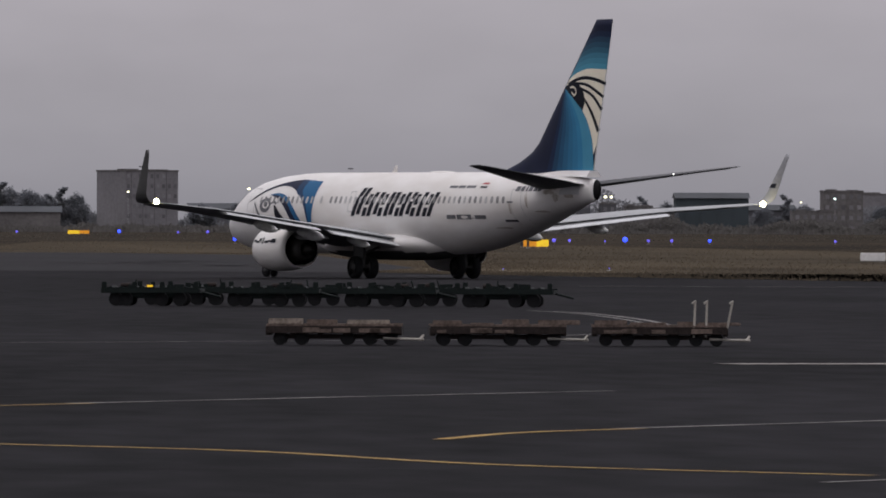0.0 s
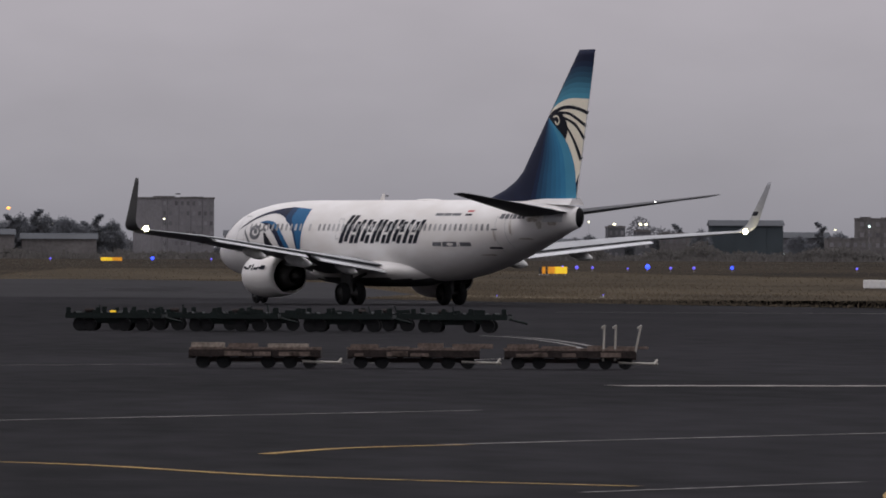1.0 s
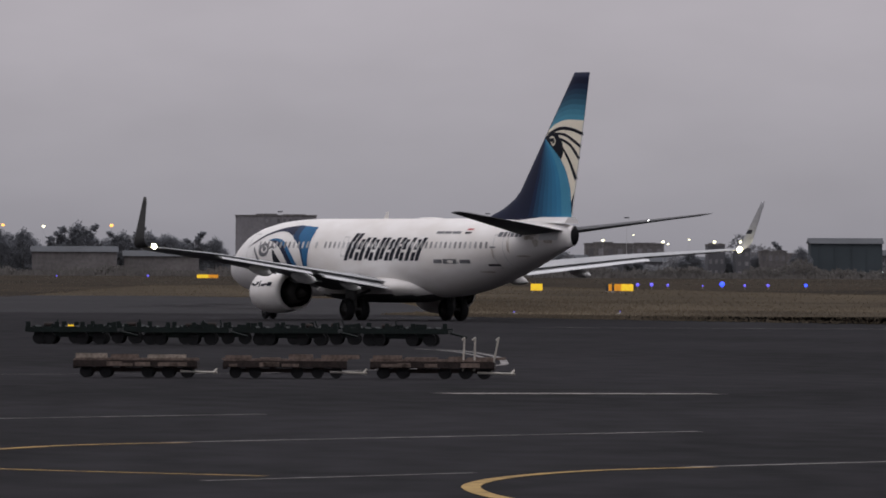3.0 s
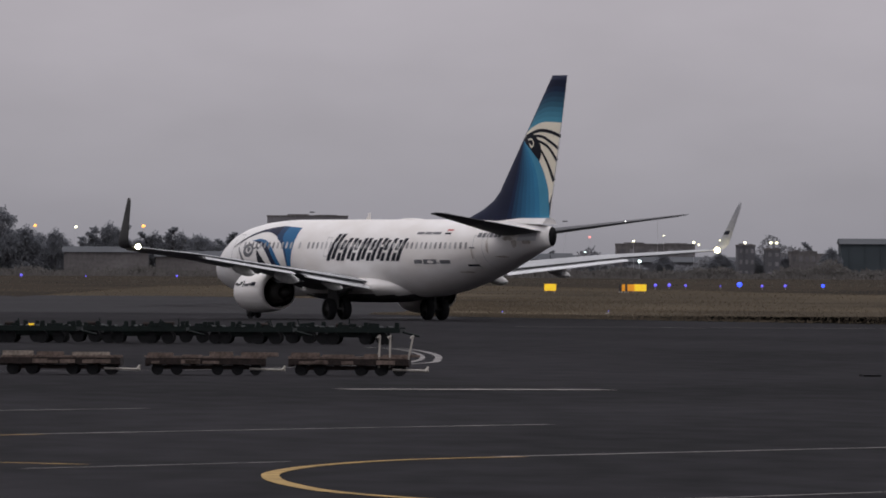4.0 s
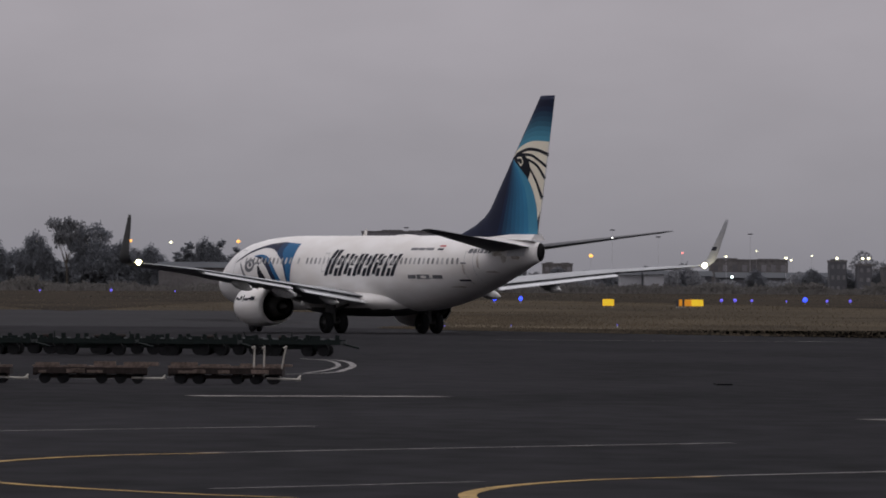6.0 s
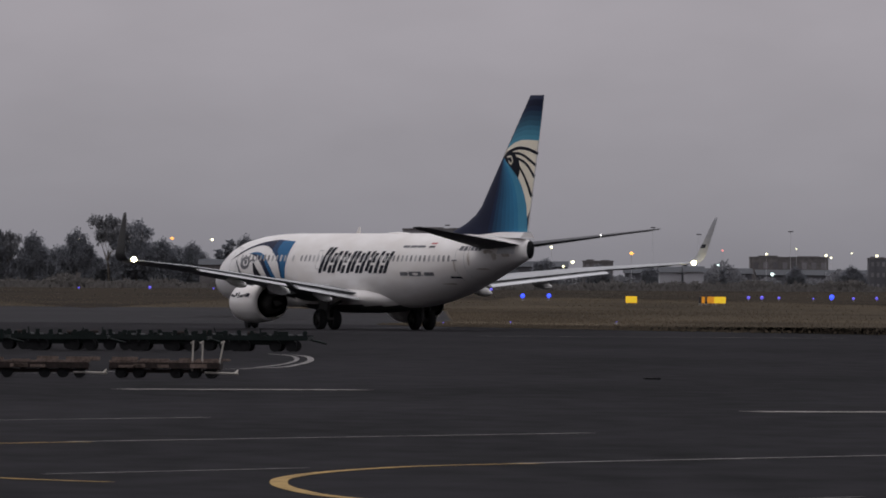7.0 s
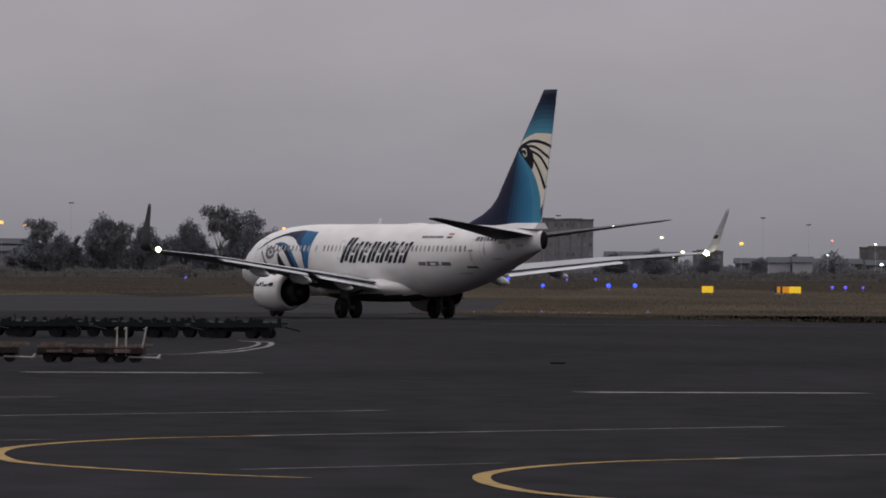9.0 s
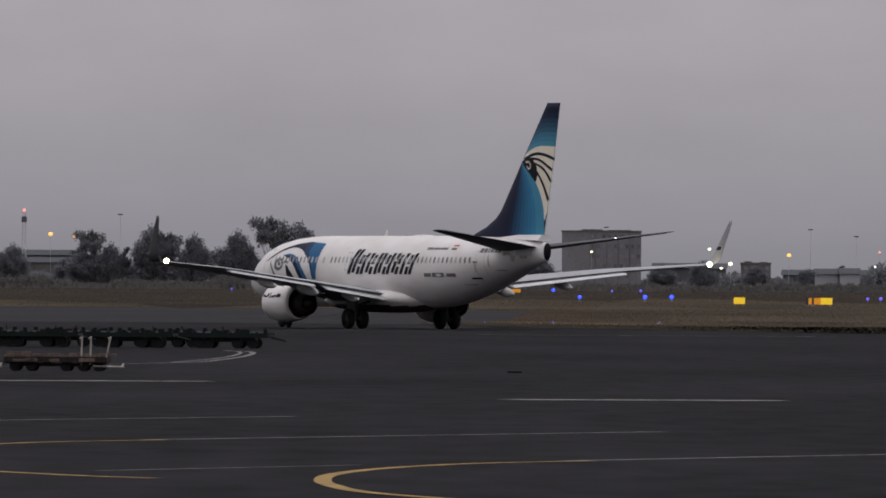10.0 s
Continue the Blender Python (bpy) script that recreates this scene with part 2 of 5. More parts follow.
# apron with its edge running past the aircraft, and the taxiway that leads off it
sheet("apron", [(-900, -1400), (900, -1400), (900, -95), (60, -62), (25, -28), (15, 8), (4, 56), (1, 80), (-60, 110), (-900, 110)], -0.004, M_ASPHALT, "dark worn asphalt apron with faint lines", "apron")
sheet("taxiway", [(-900, 110.5), (-60, 110.5), (1, 80.5), (7, 150), (12, 440), (-5, 520), (-900, 500)], -0.008, M_TAXIWAY, "paler grey asphalt taxiway between grass verges", "taxiway")


# darker unmown grass towards the far boundary, with a wandering front edge
bm = bmesh.new()
rows = []
for k in range(8):
    row = []
    for x in range(-700, 701, 10):
        front = 1000 + 330 * math.sin(0.047 * x) + 190 * math.sin(0.131 * x + 1) + 90 * math.sin(0.37 * x)
        row.append(bm.verts.new((x, front + (2950 - front) * k / 7, 0.0)))
    rows.append(row)
for a, b in zip(rows, rows[1:]):
    for i in range(len(a) - 1):
        bm.faces.new((a[i], a[i + 1], b[i + 1], b[i]))
tagged(part("rough_grass", bm, M_ROUGH), "dark rough brown grass towards the far boundary", "grassland", kind="structure")


# pale strip of dry mown grass beside the asphalt
sheet("verge", [(14.8, 9), (24.8, -27), (60, -61), (900, -94), (900, 5), (62, 22), (27, 52), (18, 86), (9, 150), (7.4, 150), (1.4, 81), (4.4, 56.5)], -0.012, M_VERGE, "pale strip of dry grass beside the asphalt", "grass verge")


def stripe(name, points, width, mat, label):
    """A painted line along a smooth run of ground points."""
    pts = [Vector((x, y, 0)) for x, y in points]
    run = []
    for i in range(len(pts) - 1):
        p0, p1, p2, p3 = pts[max(i - 1, 0)], pts[i], pts[i + 1], pts[min(i + 2, len(pts) - 1)]
        for k in range(8):
            t = k / 8
            run.append(0.5 * (2 * p1 + (p2 - p0) * t + (2 * p0 - 5 * p1 + 4 * p2 - p3) * t * t + (3 * p1 - p0 - 3 * p2 + p3) * t ** 3))
    run.append(pts[-1])
    bm = bmesh.new()
    sides = []
    for i, p in enumerate(run):
        d = (run[min(i + 1, len(run) - 1)] - run[max(i - 1, 0)]).normalized()
        side = Vector((-d.y, d.x, 0)) * width / 2
        sides.append((bm.verts.new(p + side + Vector((0, 0, 0.006))), bm.verts.new(p - side + Vector((0, 0, 0.006)))))
    for a, b in zip(sides, sides[1:]):
        bm.faces.new((a[0], a[1], b[1], b[0]))
    return tagged(part(name, bm, mat), label, "ground marking", kind="structure")


# stand lead-in loop and its thin white line, repeated to fit the camera's view
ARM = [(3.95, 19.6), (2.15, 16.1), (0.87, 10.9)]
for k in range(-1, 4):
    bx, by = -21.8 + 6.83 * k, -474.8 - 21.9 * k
    # first copy lengthened, second cut to its arm, to suit the view
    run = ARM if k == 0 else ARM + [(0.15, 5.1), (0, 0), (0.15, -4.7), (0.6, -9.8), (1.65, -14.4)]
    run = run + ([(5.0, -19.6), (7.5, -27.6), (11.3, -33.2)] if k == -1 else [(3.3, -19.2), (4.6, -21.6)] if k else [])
    stripe("yellow_line", [(bx + x, by + y) for x, y in run], 0.24, M_YELLOW, "worn yellow stand lead-in line looping on asphalt" if k else "arm of a worn yellow stand line, cut for the view")
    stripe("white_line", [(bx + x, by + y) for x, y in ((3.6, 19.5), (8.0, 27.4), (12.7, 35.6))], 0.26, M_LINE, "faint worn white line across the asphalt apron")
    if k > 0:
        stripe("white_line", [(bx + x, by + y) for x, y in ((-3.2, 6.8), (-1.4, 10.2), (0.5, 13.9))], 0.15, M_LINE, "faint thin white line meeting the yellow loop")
for x0, y0, long in ((-11.2, -377.2, 6.0), (2.2, -422.6, 6.4)):
    stripe("white_line", [(x0, y0), (x0 + 0.5 * long, y0 + 0.9), (x0 + long, y0 + 1.6)], 1.7, M_DASH, "worn white dash on the apron")
stripe("white_line", [(-14.3, -328.2), (-10.4, -313.9), (-7.1, -299.2), (-6.2, -284.1), (-5.62, -262.8), (-5.63, -239.9), (-6.3, -231.5)], 0.22, M_LINE, "thin worn white curved stand line")
stripe("white_line", [(-7.6, -299.2), (-6.7, -284.1), (-6.1, -262.8), (-6.1, -239.9), (-6.9, -228)], 0.16, M_LINE, "second thin white line beside the curved one")
stripe("white_line", [(-45, -352), (-30, -343), (-14.3, -328.2)], 0.2, M_LINE, "faint worn white line across the apron")
stripe("white_line", [(4, -70), (14, -72), (22, -70)], 0.9, M_LINE, "short pale bar near the grass edge")

# pale patches on the taxiway, and a small dark cover plate
for x, y, long in ((-12, 232, 4.5), (-7, 262, 3.2), (-9.5, 212, 2.6), (-5.5, 178, 1.8), (3.5, 28, 2.4)):
    stripe("scuff", [(x, y), (x + 0.5 * long, y + 3), (x + long, y + 2)], 9.0, M_PALEPATCH, "pale patch on the asphalt")
bm = bmesh.new()
box(bm, -0.22, 0.22, -1.0, 1.0, 0.0, 0.04, 0.015)
tagged(part("cover_plate", bm, M_PATCH, at=pose(3.2, -336, 0)), "small dark raised cover plate in the asphalt", "cover plate")

# joints of the asphalt lanes
for k in range(9):
    y0 = -540 + 58 * k
    stripe("seam", [(-120, y0 - 6), (0, y0), (120, y0 + 4)], 0.10 + 0.05 * (k % 3), M_PATCH, "dark sealed joint in the asphalt")

# ---- airliner ----
# Local frame: x to starboard, y forward, z up; s is the distance aft of the nose, p the distance to port.
PLANE = thing("airliner", "white twin-engine airliner with blue and cream tail livery, on the taxiway", "aircraft", pose(0, 0, 0, 0, 0, 25.8))
S0 = 19.6


def at(s, p, z):
    return Vector((-p, S0 - s, z))


STATIONS = np.array([0.6, 0.74, 1.07, 1.55, 2.12, 2.78, 3.65, 4.9, 6.8, 8.7, 10.15, 24, 26, 28, 30, 32, 34, 36, 37.2, 37.9])
TOP = np.array([2.58, 2.86, 3.14, 3.42, 3.72, 4.10, 4.50, 4.82, 5.07, 5.18, 5.22, 5.22, 5.22, 5.21, 5.20, 5.16, 5.10, 4.99, 4.90, 4.82])
BOT = np.array([2.42, 2.18, 1.96, 1.75, 1.58, 1.45, 1.34, 1.26, 1.22, 1.20, 1.20, 1.20, 1.26, 1.50, 1.88, 2.36, 2.90, 3.42, 3.70, 3.86])
HALF = np.array([0.08, 0.30, 0.58, 0.84, 1.06, 1.28, 1.48, 1.67, 1.82, 1.87, 1.88, 1.88, 1.87, 1.82, 1.72, 1.54, 1.27, 0.80, 0.42, 0.21])


def body_at(s):
    return np.interp(s, STATIONS, TOP), np.interp(s, STATIONS, BOT), np.interp(s, STATIONS, HALF)


def body_p(s, z):
    """Half-width of the fuselage at a station and height."""
    t, b, h = body_at(s)
    k = (z - (t + b) / 2) / ((t - b) / 2)
    return h * math.sqrt(max(0.0, 1 - min(1.0, k * k)))


def body_ring(s, n=72):
    t, b, h = body_at(s)
    return [at(s, h * math.sin(a), (t + b) / 2 + (t - b) / 2 * math.cos(a)) for a in (2 * math.pi * i / n for i in range(n))]


bm = bmesh.new()
skin(bm, [body_ring(s) for s in np.concatenate([np.linspace(0.6, 1.1, 6), np.linspace(1.3, 7, 24), np.linspace(7.5, 25, 24), np.linspace(25.5, 37.9, 32)])])
part("fuselage", bm, M_WHITE, PLANE, "glossy white painted fuselage", True)
bm = bmesh.new()
skin(bm, [[at(s, h * math.sin(a), zc + hz * math.cos(a)) for a in (2 * math.pi * i / 40 for i in range(40))]
          for s, zc, hz, h in ((37.9, 4.34, 0.495, 0.215), (38.02, 4.35, 0.43, 0.18), (38.12, 4.37, 0.30, 0.13), (38.16, 4.38, 0.2, 0.09))])
cone = part("tail_cone", bm, M_BLACK, PLANE, "dark exhaust tail cone", True)
bm = bmesh.new()
tube(bm, at(38.14, 0, 4.38), at(38.19, 0, 4.38), 0.08, 0.08, 20)
part("exhaust_outlet", bm, M_BLACK, cone)

# belly fairing between wing roots and gear, its underside coloured dark for shade
bm = bmesh.new()
rings = []
for s, h, u in ((12.0, 1.2, 0.45), (13.0, 1.65, 0.66), (14.5, 1.92, 0.78), (17, 1.99, 0.82), (20, 1.99, 0.82), (21.5, 1.9, 0.78), (23, 1.6, 0.66), (24.5, 0.9, 0.45)):
    rings.append([at(s, h * math.sin(a), 1.72 + u * math.cos(a)) for a in (2 * math.pi * i / 40 for i in range(40))])
skin(bm, rings)
for f in bm.faces:
    f.material_index = int(f.calc_center_median().z < 1.32)
part("belly_fairing", bm, [M_WHITE, M_DARKGREY], PLANE, "white belly fairing, painted dark below for shade", True)


def cut(bm, axis, lo, hi, step):
    """Slices a flat outline so that it can bend."""
    v = lo + step
    while v < hi:
        co, no = [0, 0, 0], [0, 0, 0]
        co[axis], no[axis] = v, 1
        bmesh.ops.bisect_plane(bm, geom=bm.verts[:] + bm.edges[:] + bm.faces[:], plane_co=co, plane_no=no)
        v += step


def decal(name, outlines, mat, parent, surface, side=1, lift=0.012, ds=0.45, dz=0.12, label=""):
    """Painted shape given in (s, z), laid on a curved side."""
    bm = bmesh.new()
    for outline in outlines:
        f = bm.faces.new([bm.verts.new((s, 0, z)) for s, z in outline])
        f.normal_update()
    bmesh.ops.triangulate(bm, faces=bm.faces)
    ss = [v.co.x for v in bm.verts]
    zs = [v.co.z for v in bm.verts]
    if ds:
        cut(bm, 0, min(ss), max(ss), ds)
    if dz:
        cut(bm, 2, min(zs), max(zs), dz)
    for v in bm.verts:
        s, z = v.co.x, v.co.z
        v.co = at(s, side * (surface(s, z) + lift), z)
    return part(name, bm, mat, parent, label)


def arc(points, n=5):
    """A smooth open run through the given points."""
    out = []
    P = [Vector((*q, 0)) for q in points]
    for i in range(len(P) - 1):
        p0, p1, p2, p3 = P[max(i - 1, 0)], P[i], P[i + 1], P[min(i + 2, len(P) - 1)]
        for k in range(n):
            t = k / n
            q = 0.5 * (2 * p1 + (p2 - p0) * t + (2 * p0 - 5 * p1 + 4 * p2 - p3) * t * t + (3 * p1 - p0 - 3 * p2 + p3) * t ** 3)
            out.append((q.x, q.y))
    return out + [tuple(points[-1])]


def brush(points, w0, w1, n=5):
    """An outline of a stroke that tapers from w0 to w1."""
    run = arc(points, n)
    left, right = [], []
    for i, (x, y) in enumerate(run):
        a, b = run[max(i - 1, 0)], run[min(i + 1, len(run) - 1)]
        d = Vector((b[0] - a[0], b[1] - a[1])).normalized()
        w = (w0 + (w1 - w0) * i / (len(run) - 1)) / 2
        left.append((x - d.y * w, y + d.x * w))
        right.append((x + d.y * w, y - d.x * w))
    return left + right[::-1]


FUSE = bpy.data.objects["fuselage"]
# front emblem: nested sweeping arcs and an oval, with the flight deck glazing further on
E0 = 0.45
for side in (1, -1):
    def emb(points):
        return [(a + E0, b) for a, b in points]

    outer_top = arc(emb([(4.6, 3.72), (5.3, 4.05), (6.5, 4.45), (8.0, 4.74), (9.7, 4.88)]))
    inner = arc(emb([(9.75, 4.30), (8.9, 4.50), (7.8, 4.55), (6.5, 4.32), (5.4, 3.98), (4.6, 3.72)]))
    decal("emblem_arc", [outer_top + inner[:-1]], M_NAVY, FUSE, body_p, side, label="deep navy arc of the nose emblem")
    left = emb([(9.7, 4.88), (9.75, 4.30), (10.5, 3.95), (11.05, 3.45), (11.35, 2.75)])
    right = emb([(11.85, 4.78), (11.95, 4.35), (11.95, 3.8), (11.9, 3.25), (11.8, 2.75)])
    runs = [arc([(a[0] + (b[0] - a[0]) * q, a[1] + (b[1] - a[1]) * q) for a, b in zip(left, right)]) for q in (0, 0.3, 0.62, 1)]
    for lo, hi, m in zip(runs, runs[1:], (M_NAVY_B, M_BLUE, M_BLUE)):
        decal("emblem_arc", [lo + hi[::-1]], m, FUSE, body_p, side, label="blue band of the nose emblem")
    brow = [arc(emb(q)) for q in ([(6.9, 4.10), (7.9, 4.20), (9.0, 4.02), (9.98, 3.42), (10.85, 2.6)], [(7.1, 4.09), (8.1, 4.06), (9.1, 3.74), (9.75, 3.22), (10.4, 2.6)], [(7.3, 4.06), (8.1, 3.90), (8.9, 3.50), (9.4, 3.06), (9.85, 2.6)])]
    decal("emblem_arc", [brow[0] + brow[1][::-1]], M_BLUE, FUSE, body_p, side, label="blue inner band of the nose emblem")
    decal("emblem_arc", [brow[1] + brow[2][::-1]], M_NAVY, FUSE, body_p, side, label="black-blue brow of the nose emblem")
    decal("emblem_wedge", [emb([(7.75, 3.62), (8.0, 3.54), (9.35, 2.60), (8.45, 2.60), (7.95, 3.05)])], M_MARK, FUSE, body_p, side)
    ring = []
    for i in range(24):
        a0, a1 = 2 * math.pi * i / 24, 2 * math.pi * (i + 1) / 24
        ring.append(emb([(6.75 + 0.62 * math.cos(a0), 3.60 + 0.36 * math.sin(a0)), (6.75 + 0.62 * math.cos(a1), 3.60 + 0.36 * math.sin(a1)),
                         (6.80 + 0.36 * math.cos(a1), 3.62 + 0.19 * math.sin(a1)), (6.80 + 0.36 * math.cos(a0), 3.62 + 0.19 * math.sin(a0))]))
    decal("emblem_ring", ring, M_SMALLMARK, FUSE, body_p, side, ds=0, dz=0)
    decal("emblem_ring", [emb([(6.82 + 0.2 * math.cos(i * 0.5236), 3.64 + 0.13 * math.sin(i * 0.5236)) for i in range(12)])], M_SMALLMARK, FUSE, body_p, side, ds=0, dz=0)
    for pts, w0, w1 in (([(5.4, 3.72), (5.75, 3.42), (6.2, 3.05), (6.5, 2.85)], 0.10, 0.26), ([(7.35, 3.68), (7.7, 3.76), (8.0, 3.68)], 0.1, 0.14)):
        decal("emblem_stroke", [brush(emb(pts), w0, w1)], M_SMALLMARK, FUSE, body_p, side, ds=0, dz=0)

    # slanted broken bars in place of the airline's wordmark, all plain shapes
    def lean(x, z):
        return x + 0.55 * (z - 3.10), z

    x, low = 16.45, 3.06
    for k, count in enumerate((2, 2, 2, 2, 2, 2, 1, 2)):
        high = 4.46 if k == 0 else 4.24
        outl = []
        for n in range(count):
            a0, a1 = x + 0.50 * n, x + 0.50 * n + 0.39
            cuts = ((0.0, 1.0), (0.0, 0.36, 0.48, 0.92), (0.08, 0.62, 0.72, 1.0), (0.06, 1.0))[(k + 3 * n + k // 3) % 4]
            for c, d in zip(cuts[::2], cuts[1::2]):
                c, d = low + c * (high - low), low + d * (high - low)
                outl.append([lean(a0, c), lean(a1, c), lean(a1, d), lean(a0, d)])
        decal("wordmark_block", outl, M_MARK, FUSE, body_p, side, ds=0, dz=0.15)
        x += 0.50 * count + 0.12

    # unreadable small lines of lettering
    for s0, s1, z0, z1 in ((25.9, 26.7, 4.44, 4.56), (26.78, 27.5, 4.44, 4.56), (27.6, 28.5, 4.44, 4.56), (26.3, 27.15, 2.93, 3.13), (27.25, 28.6, 2.91, 3.15), (28.68, 28.8, 2.93, 3.0), (28.9, 29.9, 2.93, 3.12)):
        decal("lettering_bar", [[(s0, z0), (s1, z0), (s1, z1), (s0, z1)]], M_SMALLMARK, FUSE, body_p, side, ds=0, dz=0)
    for s0, s1 in ((32.35, 32.7), (32.78, 33.1), (33.2, 33.36), (33.44, 33.76), (33.84, 34.12), (34.2, 34.42)):
        decal("registration_bar", [[(s0, 4.28), (s1, 4.28), (s1 + 0.05, 4.52), (s0 + 0.05, 4.52)]], M_SMALLMARK, FUSE, body_p, side, ds=0.2, dz=0.1)
    flag = decal("flag_stripe", [[(28.95, 4.62), (29.6, 4.62), (29.6, 4.70), (28.95, 4.70)]], M_RED, FUSE, body_p, side, ds=0, dz=0, label="red flag stripe")
    decal("flag_stripe", [[(28.95, 4.44), (29.6, 4.44), (29.6, 4.53), (28.95, 4.53)]], M_MARK, FUSE, body_p, side, ds=0, dz=0, label="black flag stripe")

    # doors: seam outline and handles
    for s0, z0, z1, w in ((5.0, 2.65, 4.4, 0.86), (32.1, 2.72, 4.35, 0.80), (16.1, 3.3, 4.25, 0.5), (17.2, 3.3, 4.25, 0.5)):
        q = 0.035
        frame_lines = [[(s0, z0), (s0 + q, z0), (s0 + q, z1), (s0, z1)], [(s0 + w, z0), (s0 + w + q, z0), (s0 + w + q, z1), (s0 + w, z1)],
                       [(s0, z1), (s0 + w + q, z1), (s0 + w + q, z1 + q), (s0, z1 + q)], [(s0, z0 - q), (s0 + w + q, z0 - q), (s0 + w + q, z0), (s0, z0)]]
        door = decal("door_seam", frame_lines, M_SEAM, FUSE, body_p, side, lift=0.008, ds=0, dz=0.2, label="thin grey door outline")
    decal("door_mark", [[(31.3, 2.80), (32.2, 2.80), (32.2, 2.90), (31.3, 2.90)]], M_MARK, FUSE, body_p, side, ds=0.2, dz=0)
    decal("door_mark", [[(31.8, 3.72), (32.3, 3.72), (32.3, 3.79), (31.8, 3.79)]], M_SMALLMARK, FUSE, body_p, side, ds=0.2, dz=0)

    # brown grime and leak stains round the tailplane root and under the tail
    stain = random.Random(11 + side)
    for s0, z0, long, high in ((34.4, 4.22, 1.1, 0.16), (35.2, 4.02, 0.5, 0.34), (35.9, 4.05, 0.8, 0.14), (34.9, 4.38, 0.7, 0.08), (33.2, 3.9, 0.25, 0.5), (31.9, 3.45, 0.2, 0.4), (33.6, 3.3, 1.2, 0.07), (30.2, 2.5, 1.4, 0.06)):
        blot = [(s0 + long * (0.5 + 0.5 * math.cos(a) * stain.uniform(0.6, 1.0)), z0 + high * math.sin(a) * stain.uniform(0.35, 1.0)) for a in (2 * math.pi * i / 14 for i in range(14))]
        decal("grime_stain", [blot], M_GRIME, FUSE, body_p, side, lift=0.007, ds=0.2, dz=0.1, label="thin brown grime stain")

    # cabin windows
    first = None
    for k in range(50):
        s = 6.6 + 0.508 * k
        if 12.4 < s < 12.9 or 13.3 < s < 14.1 or s > 31.6:
            continue
        if s < 24.5 and first is not None:
            again(first, Matrix.Translation((0, -(s - first["s"]), 0)), FUSE)
            continue
        outline = [(s + 0.12 * math.copysign(abs(math.cos(a)) ** 0.6, math.cos(a)), 3.86 + 0.175 * math.copysign(abs(math.sin(a)) ** 0.6, math.sin(a))) for a in (2 * math.pi * i / 12 for i in range(12))]
        ob = decal("cabin_window", [outline], M_WINDOW, FUSE, body_p, side, lift=0.016, ds=0, dz=0)
        if 10 < s < 12 and first is None:
            first = ob
            first["s"] = s
    # flight deck glazing
    for s0, s1, z0, z1 in ((2.05, 2.6, 3.62, 4.05), (2.66, 3.2, 3.75, 4.25), (3.26, 3.66, 3.85, 4.3)):
        decal("cockpit_window", [[(s0, z0), (s1, z0 + 0.03), (s1, z1), (s0 + 0.12, z1 - 0.05)]], M_WINDOW, FUSE, body_p, side, lift=0.01, ds=0.2, dz=0.1)

# blade aerial and low dome on the crown
for s, h in ((17.5, 0.36),):
    bm = bmesh.new()
    skin(bm, [[at(s - 0.2, 0.02, 5.18), at(s - 0.2, -0.02, 5.18), at(s + 0.25, -0.02, 5.18), at(s + 0.25, 0.02, 5.18)],
              [at(s + 0.1, 0.012, 5.2 + h), at(s + 0.1, -0.012, 5.2 + h), at(s + 0.3, -0.012, 5.2 + h), at(s + 0.3, 0.012, 5.2 + h)]])
    part("antenna", bm, M_WHITE, PLANE)
bm = bmesh.new()
skin(bm, [[at(s, h * math.sin(a), 5.17 + u * math.cos(a)) for a in (2 * math.pi * i / 16 for i in range(16))] for s, h, u in ((21.2, 0.1, 0.05), (21.6, 0.3, 0.10), (22.6, 0.34, 0.12), (23.4, 0.25, 0.09), (23.8, 0.1, 0.05))])
part("antenna_fairing", bm, M_WHITE, PLANE, "low white dome on the roof", True)


# ---- lifting surfaces ----
def foil(s_le, s_te, p, z, thick, n=14, upright=False):
    """A closed aerofoil section at span p (or height z for the fin)."""
    c = s_te - s_le
    out = []
    for i in range(2 * n):
        a = math.pi * i / n
        u = 0.5 * (1 + math.cos(a))
        y = thick * c * (1.4845 * math.sqrt(max(u, 0)) - 0.63 * u - 1.758 * u * u + 1.4215 * u ** 3 - 0.5075 * u ** 4) * (1 if i <= n else -1)
        out.append(at(s_le + u * c, y, z) if upright else at(s_le + u * c, p, z + y))
    return out


def wing_edge(p):
    """Leading edge, trailing edge, height and thickness of the wing at span p."""
    p = abs(p)
    return (np.interp(p, [0, 1.8, 5.6, 17.0], [12.6, 13.5, 16.2, 22.9]), np.interp(p, [0, 1.8, 5.6, 17.0], [21.0, 21.0, 20.6, 24.45]),
            np.interp(p, [0, 1.8, 5.6, 12.0, 17.0], [1.83, 1.98, 2.56, 3.30, 3.70]), np.interp(p, [0, 5.6, 17.0], [0.13, 0.115, 0.09]))


